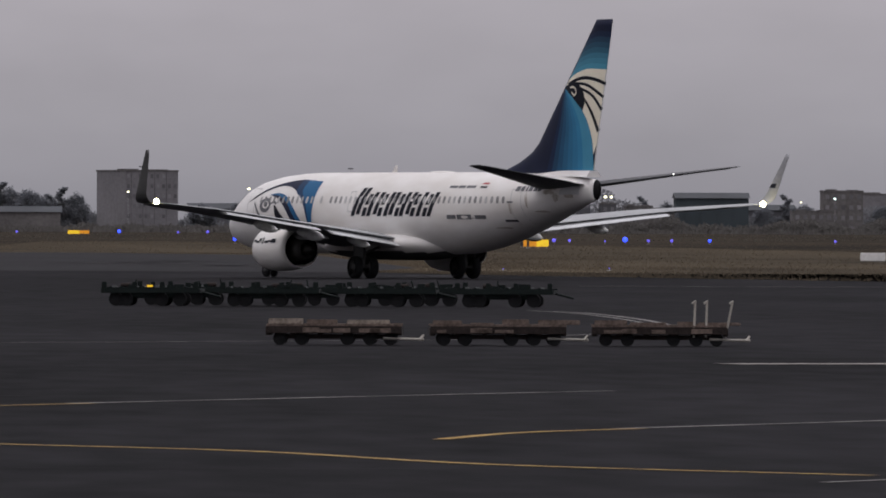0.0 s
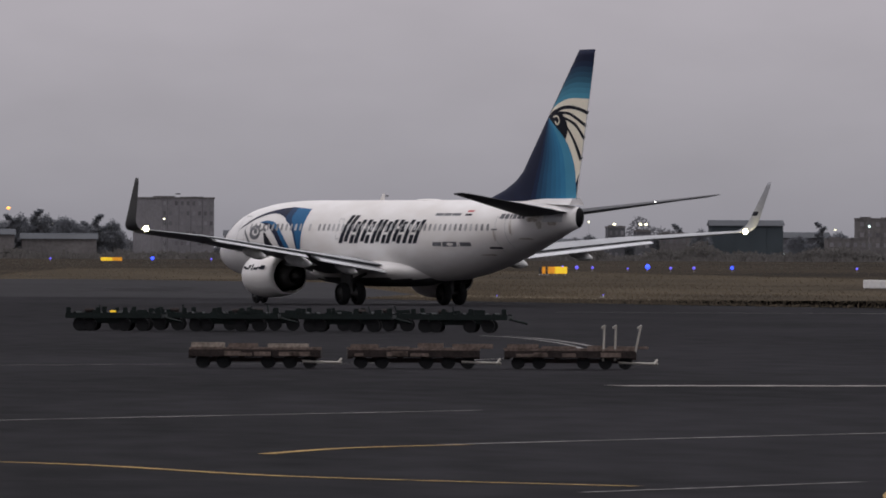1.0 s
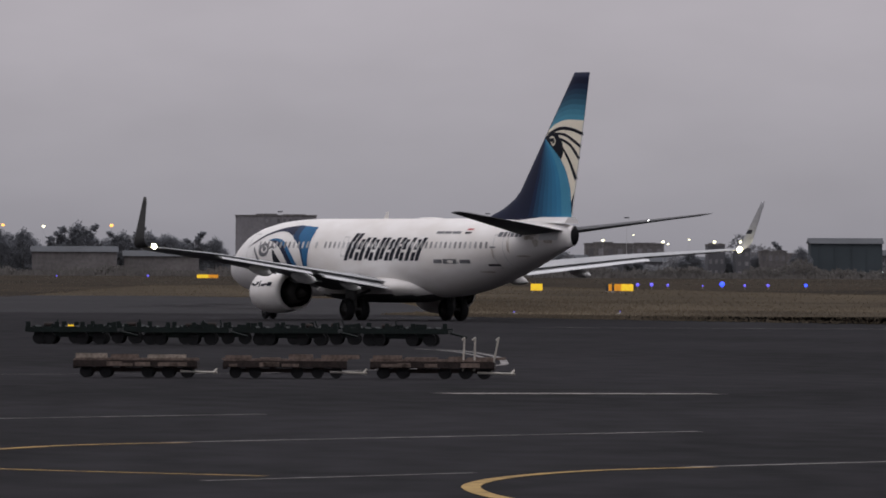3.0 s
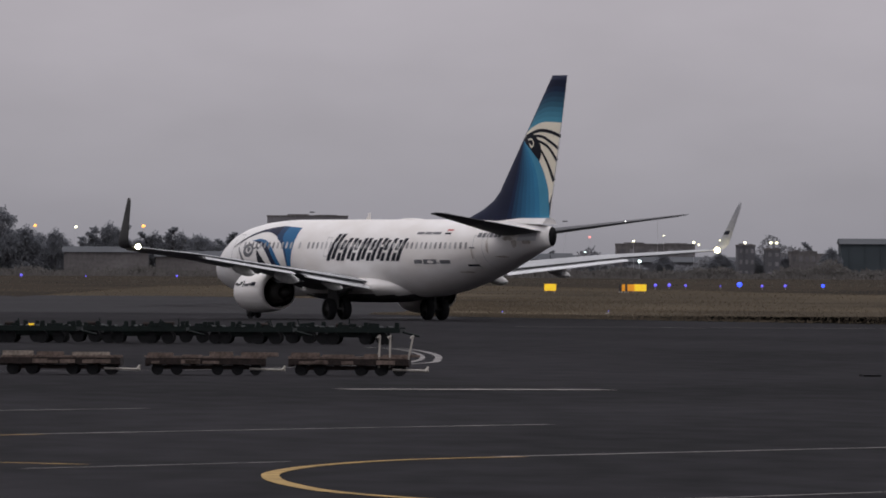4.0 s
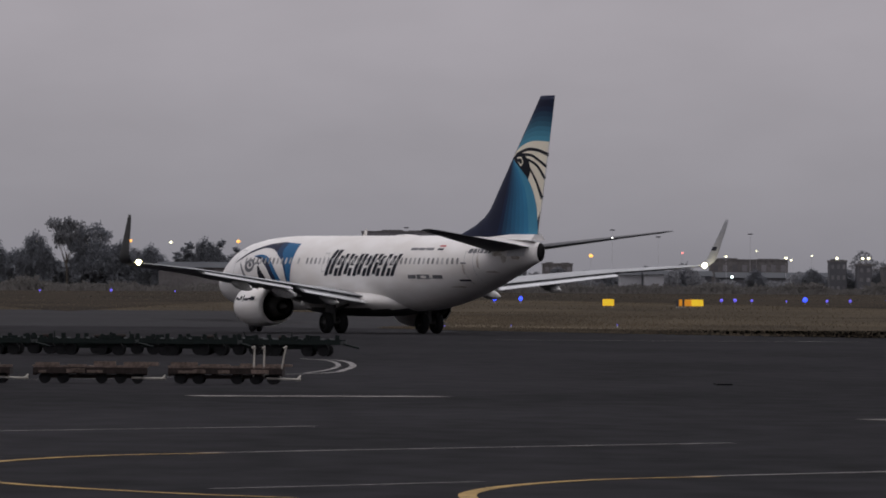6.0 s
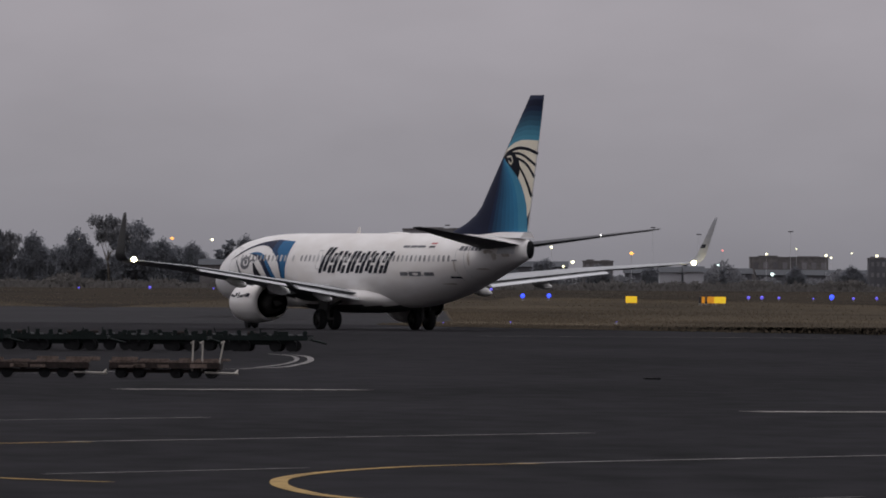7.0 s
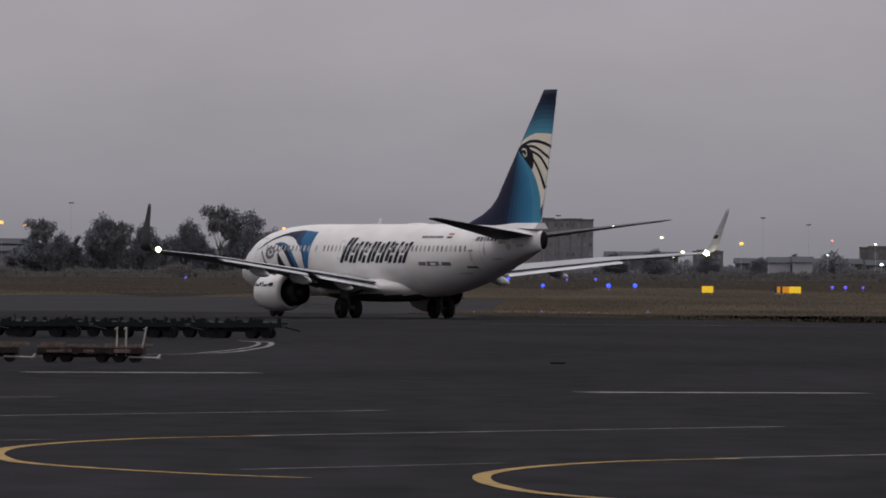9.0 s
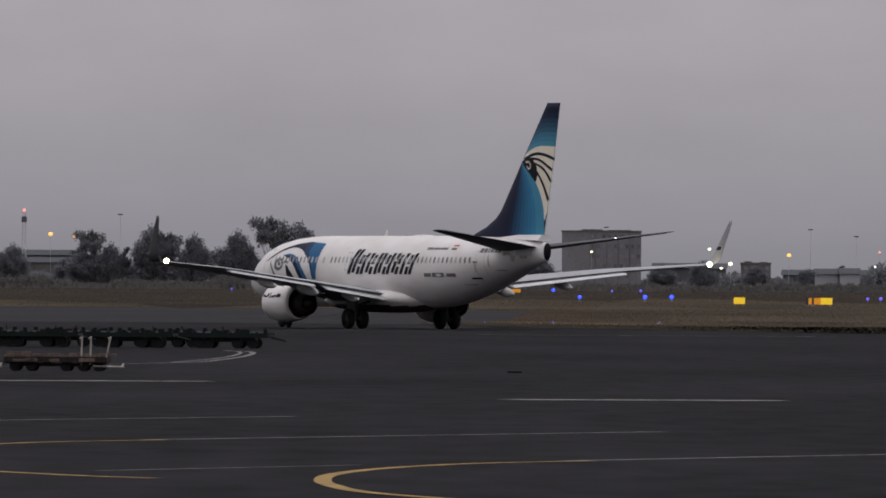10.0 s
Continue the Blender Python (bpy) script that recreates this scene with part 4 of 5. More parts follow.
def container_dolly(m, lamp=False, seed=0):
    """A low dark green container dolly with roller deck."""
    d = thing("container_dolly", "dark green low steel container dolly with rubber wheels", "baggage cart", m, "baggage carts on the apron")
    bm = bmesh.new()
    box(bm, -1.6, 1.6, -0.8, -0.68, 0.42, 0.60, 0.01)
    box(bm, -1.6, 1.6, 0.68, 0.8, 0.42, 0.60, 0.01)
    for x in (-1.55, -0.8, 0, 0.8, 1.55):
        box(bm, x - 0.06, x + 0.06, -0.7, 0.7, 0.43, 0.56)
    box(bm, -1.35, 1.0, -0.5, 0.5, 0.25, 0.43, 0.03)
    part("frame", bm, M_GREEN, d, "dark green frame")
    for x in (-1.3, -0.95, -0.6, -0.25, 0.1, 0.45, 0.8, 1.15):
        bm = bmesh.new()
        tube(bm, (x, -0.66, 0.6), (x, 0.66, 0.6), 0.05, n=10)
        part("roller", bm, M_GREEN, d)
    for x in (-1.5, 1.5, -0.5, 0.4):
        bm = bmesh.new()
        box(bm, x - 0.08, x + 0.08, -0.78, -0.7, 0.6, 0.78, 0.01)
        part("stop", bm, M_GREEN, d)
    for x in (-1.15, -0.8, 0.35, 0.95):
        for y in (-0.55, 0.55):
            bm = bmesh.new()
            flat_wheel(bm, x, y, 0.22, 0.16)
            part("wheel", bm, M_RUBBER, d, "black rubber wheel")
    bm = bmesh.new()
    tube(bm, (1.6, 0, 0.45), (2.2, 0, 0.3), 0.04)
    part("tow_bar", bm, M_GREEN, d)
    # worn odds and ends on the deck: bent guides, a lever and a rolled strap
    r = np.random.default_rng(seed)
    for _ in range(5):
        bm = bmesh.new()
        u, w = r.uniform(-1.45, 1.2), r.uniform(0.12, 0.5)
        box(bm, 0, w, -0.05, 0.05, 0, r.uniform(0.05, 0.16), 0.01)
        part("guide", bm, M_GREEN, d, at=pose(u, r.uniform(-0.78, -0.6), 0.602, 0, r.uniform(-4, 4), r.uniform(-8, 8)))
    bm = bmesh.new()
    u = r.uniform(-1.2, 1.2)
    tube(bm, (u, -0.74, 0.55), (u + r.uniform(-0.15, 0.15), -0.74, 0.86), 0.025, n=8)
    part("lever", bm, M_GREEN, d)
    bm = bmesh.new()
    tube(bm, (u - 0.5, -0.5, 0.68), (u - 0.2, -0.55, 0.68), 0.07, n=12)
    part("strap_roll", bm, M_RUST, d, "rolled brown strap")
    if lamp:
        bm = bmesh.new()
        box(bm, -0.1, 0.1, -0.84, -0.8, 0.62, 0.68, 0.01)
        # the reflector's shine is emitted by the lit sign material
        part("reflector", bm, M_SIGN, d, "small yellow reflector, made to glow")
    return d


for k in range(3):
    pallet_dolly(pose(-10.2 - 3.6 * k, -341.5 + 0.35 * k, 0, 0, 0, -4 + 3 * (k % 2)), k > 0, k == 0, 20 + k)
for k in range(4):
    container_dolly(pose(-6.8 - 3.78 * k, -213 + 0.9 * k, 0, 0, 0, -9 + 2 * (k % 3)), k == 3, 40 + k)
for k in range(3):
    container_dolly(pose(-9.3 - 3.8 * k, -207.5 + 0.9 * k, 0, 0, 0, -6 + 3 * (k % 2)), False, 50 + k)

# ---- airfield verge ----
# dry grass: tufts of blades, densest along the apron edge
rng = np.random.default_rng(7)


def tufts(name, spots, low, high, wide, mat, label):
    n = len(spots)
    h = rng.uniform(low, high, n)
    a = rng.uniform(0, math.pi, n)
    w = rng.uniform(0.5, 1.0, n) * wide
    lx, ly = rng.uniform(-0.5, 0.5, n) * h, rng.uniform(-0.5, 0.5, n) * h
    v = np.empty((n, 3, 3))
    v[:, 0] = np.stack([spots[:, 0] - np.cos(a) * w, spots[:, 1] - np.sin(a) * w, np.full(n, -0.03)], 1)
    v[:, 1] = np.stack([spots[:, 0] + np.cos(a) * w, spots[:, 1] + np.sin(a) * w, np.full(n, -0.03)], 1)
    v[:, 2] = np.stack([spots[:, 0] + lx, spots[:, 1] + ly, h], 1)
    me = bpy.data.meshes.new(name)
    me.from_pydata(v.reshape(-1, 3).tolist(), [], np.arange(3 * n).reshape(-1, 3).tolist())
    me.materials.append(mat)
    return tagged(new(name, me), label, "grass", kind="stuff")


def right_edge(y):
    return np.interp(y, [-95, -62, -28, 8, 56, 80, 150, 440, 520], [900, 60, 25, 15, 4, 1, 7, 12, -5])


ys = np.concatenate([rng.uniform(-60, 90, 26000), rng.uniform(60, 520, 34000)])
xs = right_edge(ys) + rng.exponential(14, len(ys)) + 0.2
patch = np.array([noise.noise((x * 0.06, y * 0.015, 0)) for x, y in zip(xs, ys)])
keep = rng.uniform(-0.7, 0.6, len(ys)) < patch
tufts("verge_grass", np.stack([xs, ys], 1)[keep], 0.03, 0.13, 0.05, M_STRAW, "dry straw-coloured grass along the apron edge")
ys = rng.uniform(505, 1250, 52000)
xs = rng.uniform(-150, 240, len(ys))
patch = np.array([noise.noise((x * 0.03, y * 0.012, 4)) for x, y in zip(xs, ys)])
keep = (rng.uniform(-0.6, 0.5, len(ys)) < patch) & ((xs > right_edge(ys)) | (ys > 520))
tufts("field_grass", np.stack([xs, ys], 1)[keep], 0.03, 0.10, 0.10, M_STRAW, "patchy dry airfield grass")
ys = rng.uniform(1300, 2600, 26000)
xs = rng.uniform(-330, 400, len(ys))
patch = np.array([noise.noise((x * 0.02, y * 0.006, 9)) for x, y in zip(xs, ys)])
keep = rng.uniform(-0.2, 0.5, len(ys)) < patch
tufts("scrub", np.stack([xs, ys], 1)[keep], 0.1, 0.4, 0.35, M_SCRUB, "low dusky scrub beyond the taxiways")


def taxi_light(x, y, mat, r, words, tall=0.30):
    d = thing("taxiway_light", words, "taxiway light", pose(x, y, -0.03), "lights along the taxiways")
    bm = bmesh.new()
    tube(bm, (0, 0, 0), (0, 0, tall), 0.025, n=10)
    tube(bm, (0, 0, 0), (0, 0, 0.04), 0.18, n=12)
    part("stem", bm, M_POLE, d)
    bm = bmesh.new()
    bmesh.ops.create_icosphere(bm, subdivisions=2, radius=r, matrix=Matrix.Translation((0, 0, tall + r)))
    part("lens", bm, mat, d, "glowing coloured lens", True)


BLUE, VIOLET = "small blue taxiway edge light glowing in the grass", "dim violet taxiway edge light in the grass"
for x, r, k in ((26, 0.26, 1), (35, 0.32, 1), (39.2, 0.32, 1), (66.5, 0.24, 0), (68.2, 0.26, 0), (71.5, 0.2, 0), (76.5, 0.13, 0), (78.5, 0.36, 1), (81.2, 0.2, 0), (84.8, 0.22, 0), (90.5, 0.24, 1), (108, 0.18, 0)):
    taxi_light(x, 1090 + 14 * math.sin(x), M_BLUELAMP if k else M_VIOLETLAMP, r, BLUE if k else VIOLET)
for x, r, k in ((-39, 0.24, 0), (-22.5, 0.36, 0), (-7.5, 0.2, 0), (14, 0.28, 0), (37, 0.42, 1), (51.4, 0.26, 0), (58.3, 0.36, 0)):
    taxi_light(x, 2300 + 20 * math.sin(x), M_BLUELAMP if k else M_VIOLETLAMP, r, BLUE if k else VIOLET)
for x, y in ((5.3, 86), (9.8, 103), (17, 121)):
    taxi_light(x, y, M_VIOLETLAMP, 0.035, "tiny dim violet light at the asphalt edge", 0.12)


def airfield_sign(x, y, widths, words):
    d = thing("airfield_sign", words, "airfield sign", pose(x, y, -0.03), "lit airfield signs")
    u = 0.0
    for k, (w, mat) in enumerate(widths):
        bm = bmesh.new()
        box(bm, u, u + w, -0.12, 0.12, 0.2, 0.98, 0.03)
        part("panel", bm, mat, d, "lit yellow panel" if mat is M_SIGN else "dark panel")
        for q in (u + 0.15 * w, u + 0.85 * w):
            bm = bmesh.new()
            tube(bm, (q, 0, 0), (q, 0, 0.3), 0.04, n=8)
            part("leg", bm, M_POLE, d)
        u += w
    return d


M_DIMSIGN = material("dim_amber_sign", (0.8, 0.33, 0.02), emit=0.35)
airfield_sign(40.0, 800, ((1.35, M_SIGN),), "small lit yellow airfield sign in dry grass")
airfield_sign(48.6, 800, ((0.3, M_ROOF), (0.4, M_DIMSIGN), (0.25, M_ROOF), (0.8, M_DIMSIGN), (1.4, M_SIGN)), "long lit yellow and black airfield sign in grass")
airfield_sign(23.6, 2200, ((2.6, M_SIGN), (2.2, M_DIMSIGN)), "distant lit yellow airfield sign in grass")
bm = bmesh.new()
box(bm, 0, 1.9, -0.25, 0.25, -0.03, 0.62, 0.05)
tagged(part("marker_block", bm, M_WHITEBOARD, at=pose(48.9, 332, 0)), "white concrete marker block in the grass", "marker block")

# ---- skyline ----
FAR = 3200.0
BX, KX = 75.6, 0.1715


def far_x(u, y=FAR):
    """Place on the skyline at the distance y, from the offset to the tall block's right corner."""
    return -15 + (BX + 15 + u * KX) * (y + 668) / (FAR + 668)


def up(h):
    return 2.7 + h * KX


def block(u0, u1, top, floors, cols, wall, words, y=FAR, name="apartment_building", category="building", flat=True, turn=0.0, front=0.0, deep=14.0):
    x0, x1, z1 = far_x(u0, y), far_x(u1, y), up(top)
    w = front if front else x1 - x0
    d = thing(name, words, category, pose(x0 + deep * math.sin(radians(turn)), y, -0.03, 0, 0, turn), "")
    bm = bmesh.new()
    box(bm, 0, w, 0, deep, 0, z1, 0.05)
    part("wall", bm, wall, d)
    bm = bmesh.new()
    if flat:
        box(bm, -0.15, w + 0.15, -0.15, deep + 0.15, z1 + 0.002, z1 + 0.5, 0.05)
        box(bm, w * 0.1, w * 0.35, 3, 8, z1 + 0.5, z1 + 0.85, 0.05)
        box(bm, w * 0.62, w * 0.9, 3, 8, z1 + 0.5, z1 + 0.7, 0.05)
    else:
        rise = 0.12 * deep
        skin(bm, [[(q, -0.6, z1 + 0.01), (q, deep / 2, z1 + rise), (q, deep + 0.6, z1 + 0.01)] for q in (-0.5, w + 0.5)])
    part("roof", bm, M_CONCRETE_B if flat else M_ROOF, d, "weathered flat roof edge" if flat else "dark sheet roof")
    fh, cw = z1 / floors, w / cols
    pane = None
    for i in range(floors if flat else 0):
        for j in range(cols):
            m = pose((j + 0.5) * cw, 0, (i + 0.55) * fh)
            if pane is None:
                bm = bmesh.new()
                box(bm, -0.24 * cw, 0.24 * cw, -0.04, 0.02, -0.2 * fh, 0.2 * fh)
                pane = part("window", bm, M_GLASS, d, at=m)
            else:
                again(pane, m, d)
    for j in range(1, cols, 2):
        bm = bmesh.new()
        box(bm, j * cw - 0.12, j * cw + 0.12, -0.22, -0.002, 0, z1, 0.02)
        part("pier", bm, wall, d)
    return d


block(-143, 0, 90, 6, 9, M_CONCRETE, "tall grey concrete apartment block with small windows", turn=30.0, front=18.6, deep=16.8)
block(875, 1002, 46, 2, 9, M_HANGAR, "long dark hangar with a low sheet roof", 3150, "hangar", "hangar", False)
block(1135, 1205, 58, 4, 5, M_CONCRETE_B, "grey mid-rise block behind the airfield", 3180)
block(1190, 1330, 54, 4, 8, M_CONCRETE, "wide grey concrete block behind the airfield", 3260)
block(1080, 1150, 22, 2, 5, M_CONCRETE_B, "low stained building beside the blocks", 3100)
block(180, 232, 34, 3, 4, M_CONCRETE_B, "small dark building on the skyline")
block(318, 356, 16, 1, 3, M_SHEDWHITE, "small pale metal shed at the airfield edge", 3050, "shed", "shed", False)
block(362, 396, 17, 1, 3, M_SHEDWHITE, "small pale metal shed at the airfield edge", 3040, "shed", "shed", False)
block(255, 480, 15, 1, 14, M_SHED, "long low grey terminal shed on the skyline", 3230, "shed", "shed", False)
block(490, 720, 13, 1, 14, M_SHED, "long low grey building on the skyline", 3260, "shed", "shed", False)
block(478, 616, 44, 2, 8, M_CONCRETE_B, "dark flat-roofed hall on the skyline", 3300, "hall", "hall")
block(692, 722, 41, 3, 3, M_SHED, "narrow dark building on the skyline", 3120)
block(742, 767, 34, 3, 2, M_SHED, "small dark block among bushes", 3110)
block(786, 832, 30, 2, 4, M_CONCRETE_B, "low stained building among trees", 3130)
block(20, 150, 26, 1, 8, M_SHED, "grey industrial shed on the skyline", 3280, "shed", "shed", False)
block(-505, -355, 25, 2, 8, M_CONCRETE_B, "long pale grey low building before trees", 3095, "shed", "shed", False)
block(-342, -210, 18, 1, 7, M_CONCRETE_B, "grey low building before dark trees", 3100, "shed", "shed", False)
block(-1320, -990, 30, 1, 16, M_CONCRETE_B, "long pale low warehouse behind the trees", 3290, "warehouse", "warehouse", False)
block(-1120, -1010, 44, 1, 6, M_SHED, "grey gabled hall behind the trees", 3320, "warehouse", "warehouse", False)
block(-900, -600, 26, 1, 12, M_SHED, "low grey warehouse behind the trees", 3290, "warehouse", "warehouse", False)
block(740, 870, 26, 2, 8, M_CONCRETE_B, "low building behind trees", 3260)
block(1005, 1085, 26, 1, 5, M_SHED, "low grey shed on the skyline", 3220, "shed", "shed", False)


# ---- trees ----
def tree_mesh(kind, seed):
    """Trunk with limbs, and a crown of many small leaf clumps, about ten metres tall."""
    r = np.random.default_rng(seed)
    bm = bmesh.new()
    tube(bm, (0, 0, 0), (0.2, 0, 4.5), 0.26, 0.16, 8)
    tops = []
    for k in range(9):
        a = 2.4 * k + r.uniform(-0.3, 0.3)
        reach = r.uniform(1.2, 3.0) * (0.5 if kind == "tall" else 1.0)
        z0, z1 = r.uniform(2.2, 4.6), r.uniform(4.5, 8.5)
        end = (reach * math.cos(a), reach * math.sin(a), z1)
        tube(bm, (0.12, 0, z0), end, 0.07, 0.02, 6)
        tops.append(end)
    blobs = []
    if kind == "round":
        blobs = [(r.uniform(-3.2, 3.2), r.uniform(-2, 2), r.uniform(0.9, 7.6), r.uniform(1.0, 2.0)) for _ in range(30)] + [(0, 0, 8.6, 1.4), (-1.5, 0, 7.9, 1.2), (1.6, 0, 8.0, 1.3)]
    elif kind == "wispy":
        blobs = [(e[0] * 1.1, e[1], e[2] + 0.6, r.uniform(0.7, 1.2)) for e in tops] + [(r.uniform(-2.6, 2.6), 0, r.uniform(6.5, 9.2), r.uniform(0.6, 1.0)) for _ in range(9)]
    else:
        blobs = [(r.uniform(-0.9, 0.9), r.uniform(-0.6, 0.6), z, 1.35 - 0.09 * z) for z in np.linspace(1.6, 9.8, 15)]
    pts = []
    for x, y, z, q in blobs:
        count = int((170 if kind != "wispy" else 130) * q)
        for _ in range(count):
            v = r.normal(size=3)
            v = v / np.linalg.norm(v) * q * r.uniform(0.35, 1.2)
            pts.append((x + v[0], y + v[1], z + 0.8 * v[2]))
    v, f = [], []
    for p in pts:
        a = r.uniform(0.08, 0.20)
        for _ in range(2):
            d1, d2 = r.normal(size=3) * a, r.normal(size=3) * a
            i = len(v)
            v += [(p[0], p[1], p[2]), (p[0] + d1[0], p[1] + d1[1], p[2] + d1[2]), (p[0] + d1[0] + d2[0], p[1] + d1[1] + d2[1], p[2] + d1[2] + d2[2]), (p[0] + d2[0], p[1] + d2[1], p[2] + d2[2])]
            f.append((i, i + 1, i + 2, i + 3))
    me = bpy.data.meshes.new("crown")
    me.from_pydata(v, [], f)
    return bm, me


KINDS = {}
for kind, seed, mat, words in (("round", 3, M_LEAF, "dark broad-crowned tree on the airfield edge"), ("wide", 5, M_LEAF, "dark dense tree on the airfield edge"), ("wispy", 8, M_LEAF_B, "thin wispy haze-grey tree on the airfield edge"), ("tall", 11, M_LEAF, "slim dark upright tree on the airfield edge")):
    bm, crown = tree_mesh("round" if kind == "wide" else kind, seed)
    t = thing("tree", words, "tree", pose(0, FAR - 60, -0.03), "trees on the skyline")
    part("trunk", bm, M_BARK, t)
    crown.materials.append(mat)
    c = new("crown", crown)
    c.parent = t
    KINDS[kind] = [t, False]


def plant(kind, u, top, wide=1.0, y=FAR - 60):
    """A tree of a kind, at a skyline offset, as tall as given."""
    base, used = KINDS[kind]
    m = pose(far_x(u, y), y, -0.03, 0, 0, (u * 37) % 360 if kind == "tall" else (0 if int(u) % 2 else 180))
    if used:
        t = copy_thing(base, m)
    else:
        t, KINDS[kind][1] = base, True
        t.matrix_basis = m
    k = (up(top) + 0.0) / 9.9
    t.scale = (k * wide, k * wide, k)
    return t


for kind, u, top, wide in (
        ("wispy", -990, 96, 0.65), ("round", -955, 64, 0.75), ("round", -878, 96, 0.72), ("wispy", -848, 92, 0.6), ("tall", -925, 54, 1.0), ("round", -805, 82, 0.68), ("round", -727, 88, 0.72),
        ("wispy", -668, 124, 0.62), ("wide", -618, 104, 0.88), ("round", -573, 72, 0.7), ("tall", -752, 50, 1.2), ("round", -521, 66, 0.72), ("wide", -556, 42, 1.0), ("round", -1128, 62, 0.8), ("wide", -1165, 54, 0.9),
        ("tall", -455, 66, 1.3), ("round", -425, 78, 0.7), ("tall", -398, 70, 1.2), ("round", -345, 62, 0.8), ("tall", -365, 58, 1.2), ("wide", -300, 62, 0.9), ("round", -262, 56, 0.9), ("tall", -312, 66, 1.3),
        ("tall", -205, 58, 1.3), ("round", -180, 52, 0.8), ("wide", -238, 44, 1.0), ("round", 40, 34, 1.2), ("wide", 112, 40, 1.1), ("round", 205, 30, 1.2), ("wide", 300, 26, 1.1), ("tall", 360, 30, 1.4),
        ("round", 722, 26, 1.1), ("tall", 812, 46, 1.3), ("round", 858, 40, 0.8), ("wide", 776, 24, 1.2), ("wide", 670, 22, 1.3), ("wide", 1030, 30, 1.2), ("tall", 1066, 50, 1.2), ("wide", 1100, 36, 1.2), ("round", 660, 30, 1.0),
        ("round", 560, 28, 1.0), ("tall", 430, 24, 1.4), ("wide", 1240, 34, 1.0), ("round", -1000, 50, 1.2)):
    plant(kind, u, top, wide)
# lower trees that close the row behind
for k in range(30):
    u = -1030 + 29 * k + 11 * math.sin(5.1 * k)
    plant(("round", "tall", "wide")[k % 3], u, 40 + (k * 37) % 21, (1.1, 1.5, 1.0)[k % 3], FAR - 25)

# low hedge line that closes the field
hx = rng.uniform(far_x(-1400), far_x(1450), 15000)
hy = FAR - 150 + rng.uniform(-60, 40, len(hx))
hh = np.array([noise.noise((x * 0.045, 2, 0)) for x in hx])
keep = hh > rng.uniform(-0.9, 0.2, len(hx))
tufts("hedge", np.stack([hx, hy], 1)[keep], 0.3, 2.0, 1.0, M_SHRUB, "dark uneven hedge and scrub along the far boundary")


# belt of bushes and young trees in front of the far sheds: small leaf clumps
def leaf_belt(name, count, y0, y1, tall, mat, label):
    wx = rng.uniform(far_x(-1400), far_x(1450), count)
    lump = np.array([0.8 * noise.noise((x * 0.05, y0, 0)) + 0.45 * noise.noise((x * 0.13, y0, 3)) for x in wx])
    rise = np.interp(wx, [far_x(-1100), far_x(-700), far_x(-250), far_x(500), far_x(700), far_x(950)], [1.0, 0.7, 0.55, 0.8, 1.35, 1.0])
    top = np.clip(tall * rise * (0.58 + 1.25 * lump), 0.3, None)
    base = np.stack([wx, rng.uniform(y0, y1, count), top * rng.uniform(0, 1, count) ** 0.8], 1)
    d1, d2 = rng.normal(size=(count, 3)) * 0.42, rng.normal(size=(count, 3)) * 0.42
    v = np.stack([base, base + d1, base + d1 + d2, base + d2], 1)
    me = bpy.data.meshes.new(name)
    me.from_pydata(v.reshape(-1, 3).tolist(), [], np.arange(4 * count).reshape(-1, 4).tolist())
    me.materials.append(mat)
    return tagged(new(name, me), label, "bushes", kind="stuff")


leaf_belt("far_bushes", 42000, FAR - 190, FAR - 170, 3.9, M_SHRUB, "uneven belt of dusky bushes before the far sheds")
leaf_belt("far_woods", 46000, FAR + 15, FAR + 28, 8.5, M_LEAF_B, "far woods between the buildings, coloured grey for haze")


# ---- lamps of the airfield and the town ----
def lamp_mast(u, h, mat, size, words, y=FAR - 20, name="floodlight_mast"):
    x, z = far_x(u, y), up(h)
    d = thing(name, words, "lamp post", pose(x, y, -0.03), "lamps on the skyline")
    bm = bmesh.new()
    tube(bm, (0, 0, 0), (0, 0, z), 0.045, 0.03, 8)
    part("pole", bm, M_POLE, d)
    bm = bmesh.new()
    bmesh.ops.create_uvsphere(bm, u_segments=12, v_segments=8, radius=0.6 * size, matrix=Matrix.Translation((0, -0.3, z)) @ Matrix.Diagonal((1.1, 0.6, 0.85, 1)))
    part("lamp_head", bm, mat, d, "glowing lamp head", True)


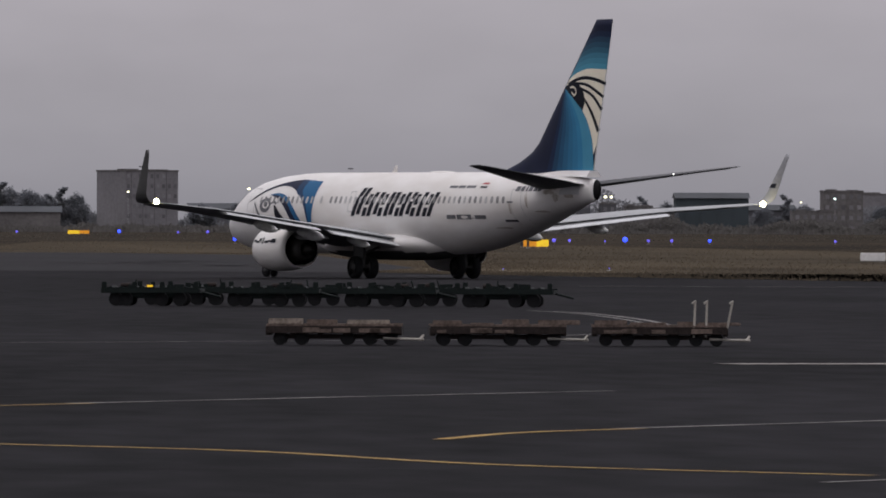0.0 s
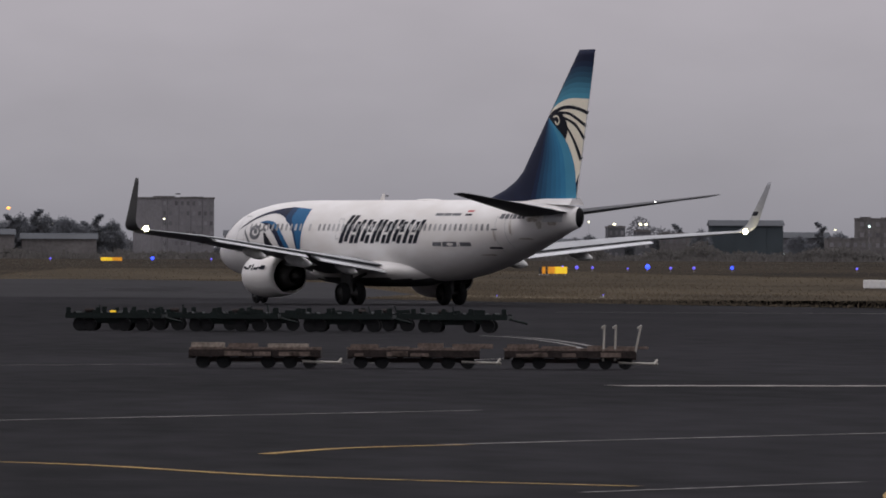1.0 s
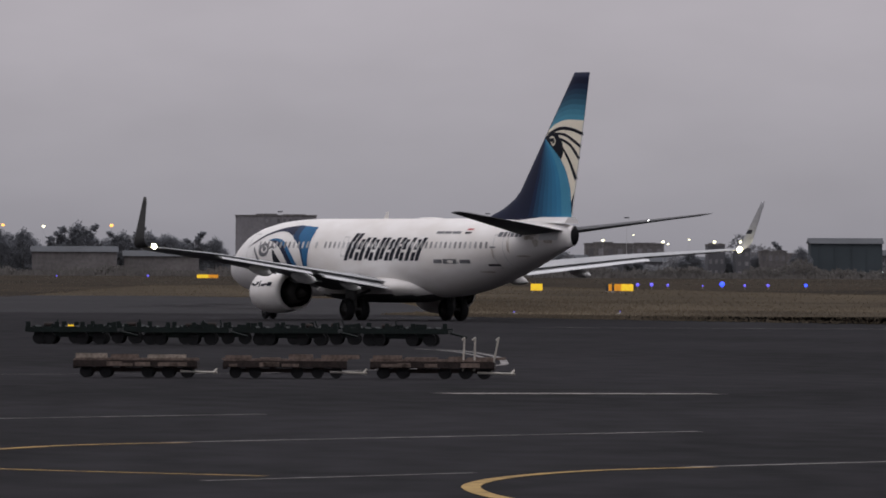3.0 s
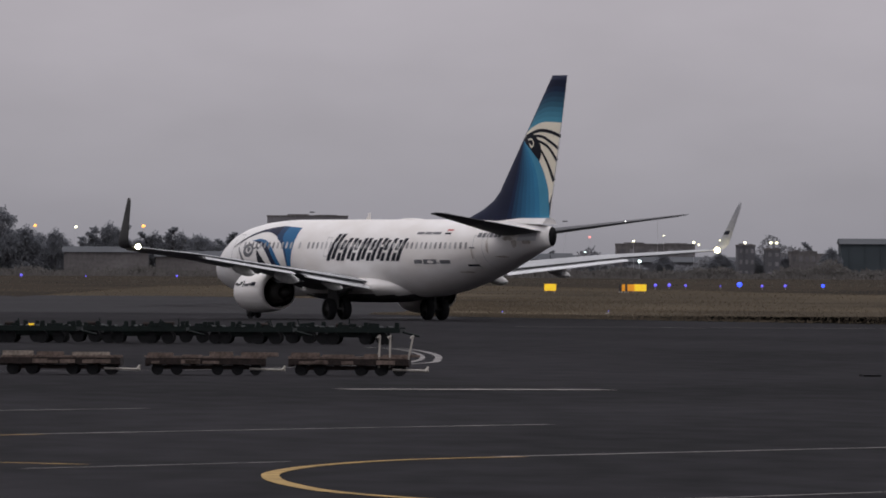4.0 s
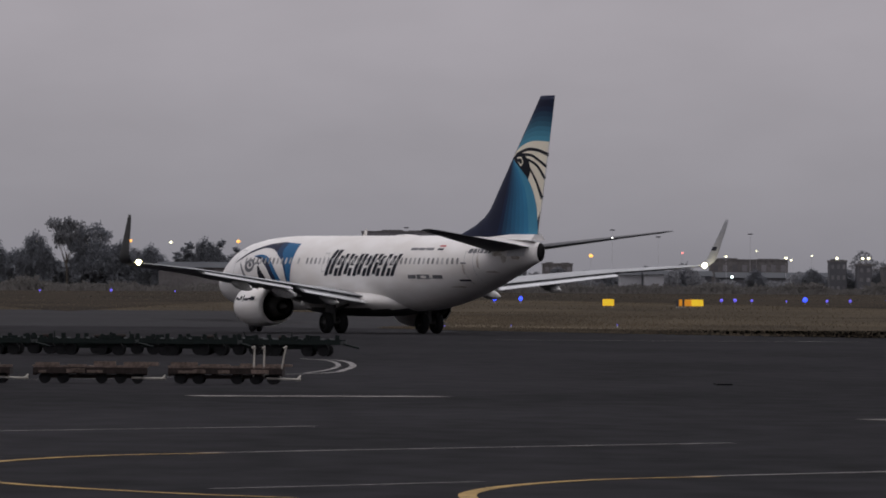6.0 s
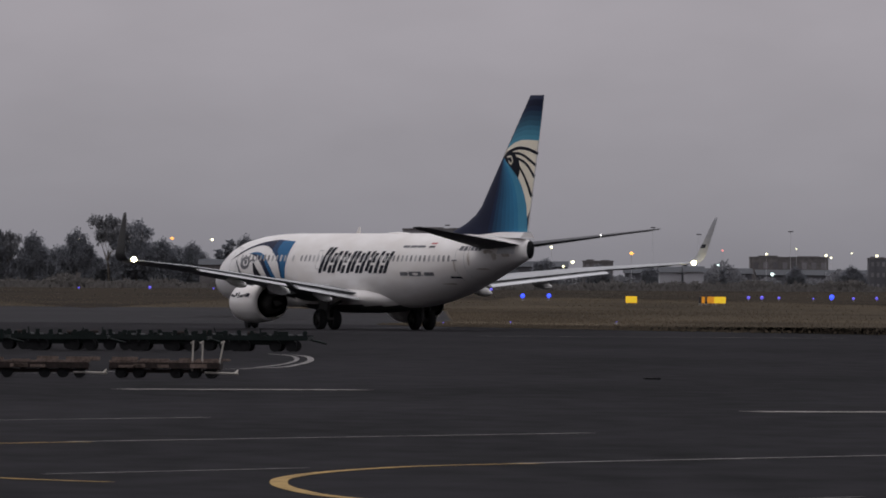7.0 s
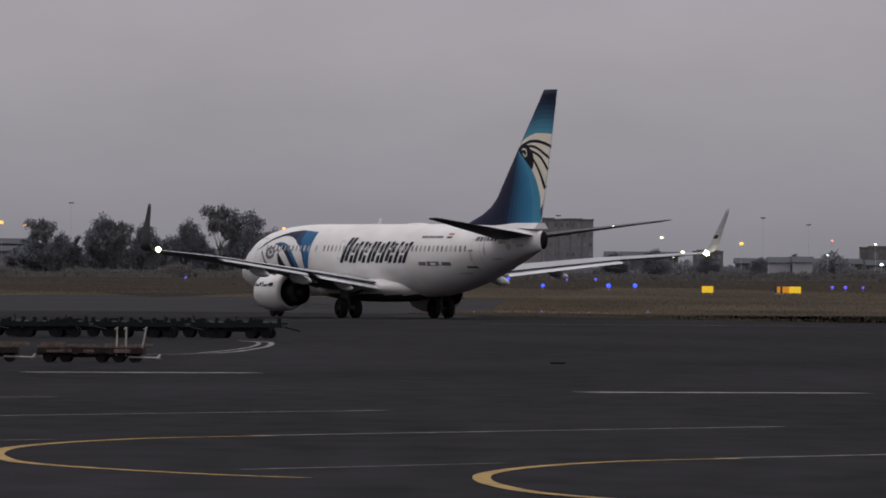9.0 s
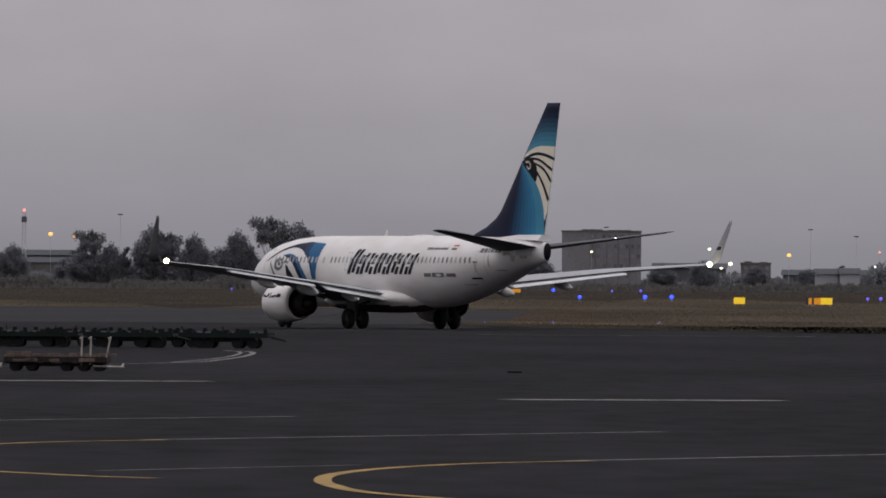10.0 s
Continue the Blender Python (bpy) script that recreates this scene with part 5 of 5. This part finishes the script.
for u, h, k, size in ((-1063, 80, "o", 1.0), (-1021, 76, "o", 0.6), (-1138, 36, "c", 0.8), (-723, 70, "p", 0.8), (-556, 72, "o", 0.8), (-484, 70, "p", 0.7), (-364, 72, "o", 0.9), (-286, 46, "p", 0.5), (-245, 30, "p", 0.5),
                      (-90, 54, "p", 0.5), (122, 60, "p", 0.7), (160, 34, "p", 0.9), (143, 26, "p", 0.6), (265, 50, "o", 1.0), (506, 50, "p", 0.6), (517, 14, "c", 0.8), (613, 48, "p", 0.7), (659, 52, "p", 0.4), (704, 48, "p", 0.7),
                      (750, 48, "p", 0.7), (760, 48, "p", 0.7), (622, 44, "p", 0.5), (1002, -4, "c", 0.7), (898, 40, "p", 0.4), (1155, 46, "c", 0.5), (340, 22, "p", 0.4), (420, 30, "c", 0.4), (830, 30, "p", 0.4), (-347, 46, "r", 0.5), (428, 56, "r", 0.6), (1095, 40, "p", 0.4), (-620, 40, "p", 0.35), (560, 60, "p", 0.35)):
    mat = {"o": M_ORANGE, "p": M_PALE, "c": M_COOL, "r": M_REDLAMP}[k]
    lamp_mast(u, h, mat, size, {"o": "sodium street lamp glowing orange on a pole", "p": "pale yellow floodlight glowing on a pole", "c": "cool white floodlight glowing on a pole", "r": "small red lamp glowing on a pole"}[k])

# tall masts with unlit heads, and the radio tower
for u, h in ((311, 98), (394, 86), (-943, 118), (560, 92), (-60, 100)):
    d = thing("high_mast", "tall thin grey lighting mast with an unlit head", "mast", pose(far_x(u), FAR + 40, -0.03), "high masts")
    bm = bmesh.new()
    tube(bm, (0, 0, 0), (0, 0, up(h)), 0.06, 0.035, 8)
    part("pole", bm, M_POLE, d)
    bm = bmesh.new()
    box(bm, -0.8, 0.8, -0.4, 0.4, up(h) - 0.25, up(h) + 0.1, 0.1)
    part("head_ring", bm, M_SHED, d)
d = thing("radio_tower", "lattice radio tower with a red lamp on top", "tower", pose(far_x(-1111), FAR, -0.03))
zt = up(120)
for sx in (-0.55, 0.55):
    for sy in (-0.55, 0.55):
        bm = bmesh.new()
        tube(bm, (sx * 1.5, sy * 1.5, 0), (sx * 0.7, sy * 0.7, zt), 0.09, 0.07, 6)
        part("leg", bm, M_POLE, d)
for k in range(14):
    z0, z1 = zt * k / 14, zt * (k + 1) / 14
    q = 0.8 - 0.42 * k / 14
    bm = bmesh.new()
    tube(bm, (-q, -q, z0), (q, -q, z1), 0.05, n=5)
    tube(bm, (q, -q, z0), (-q, -q, z1), 0.05, n=5)
    part("brace", bm, M_POLE, d)
bm = bmesh.new()
box(bm, -0.8, 0.8, -0.8, 0.8, zt - 3.2, zt - 1.4, 0.1)
part("antenna_panel", bm, M_SHED, d)
bm = bmesh.new()
bmesh.ops.create_uvsphere(bm, u_segments=12, v_segments=8, radius=0.5, matrix=Matrix.Translation((0, 0, zt + 0.5)))
part("obstruction_lamp", bm, M_REDLAMP, d, "glowing red lamp", True)
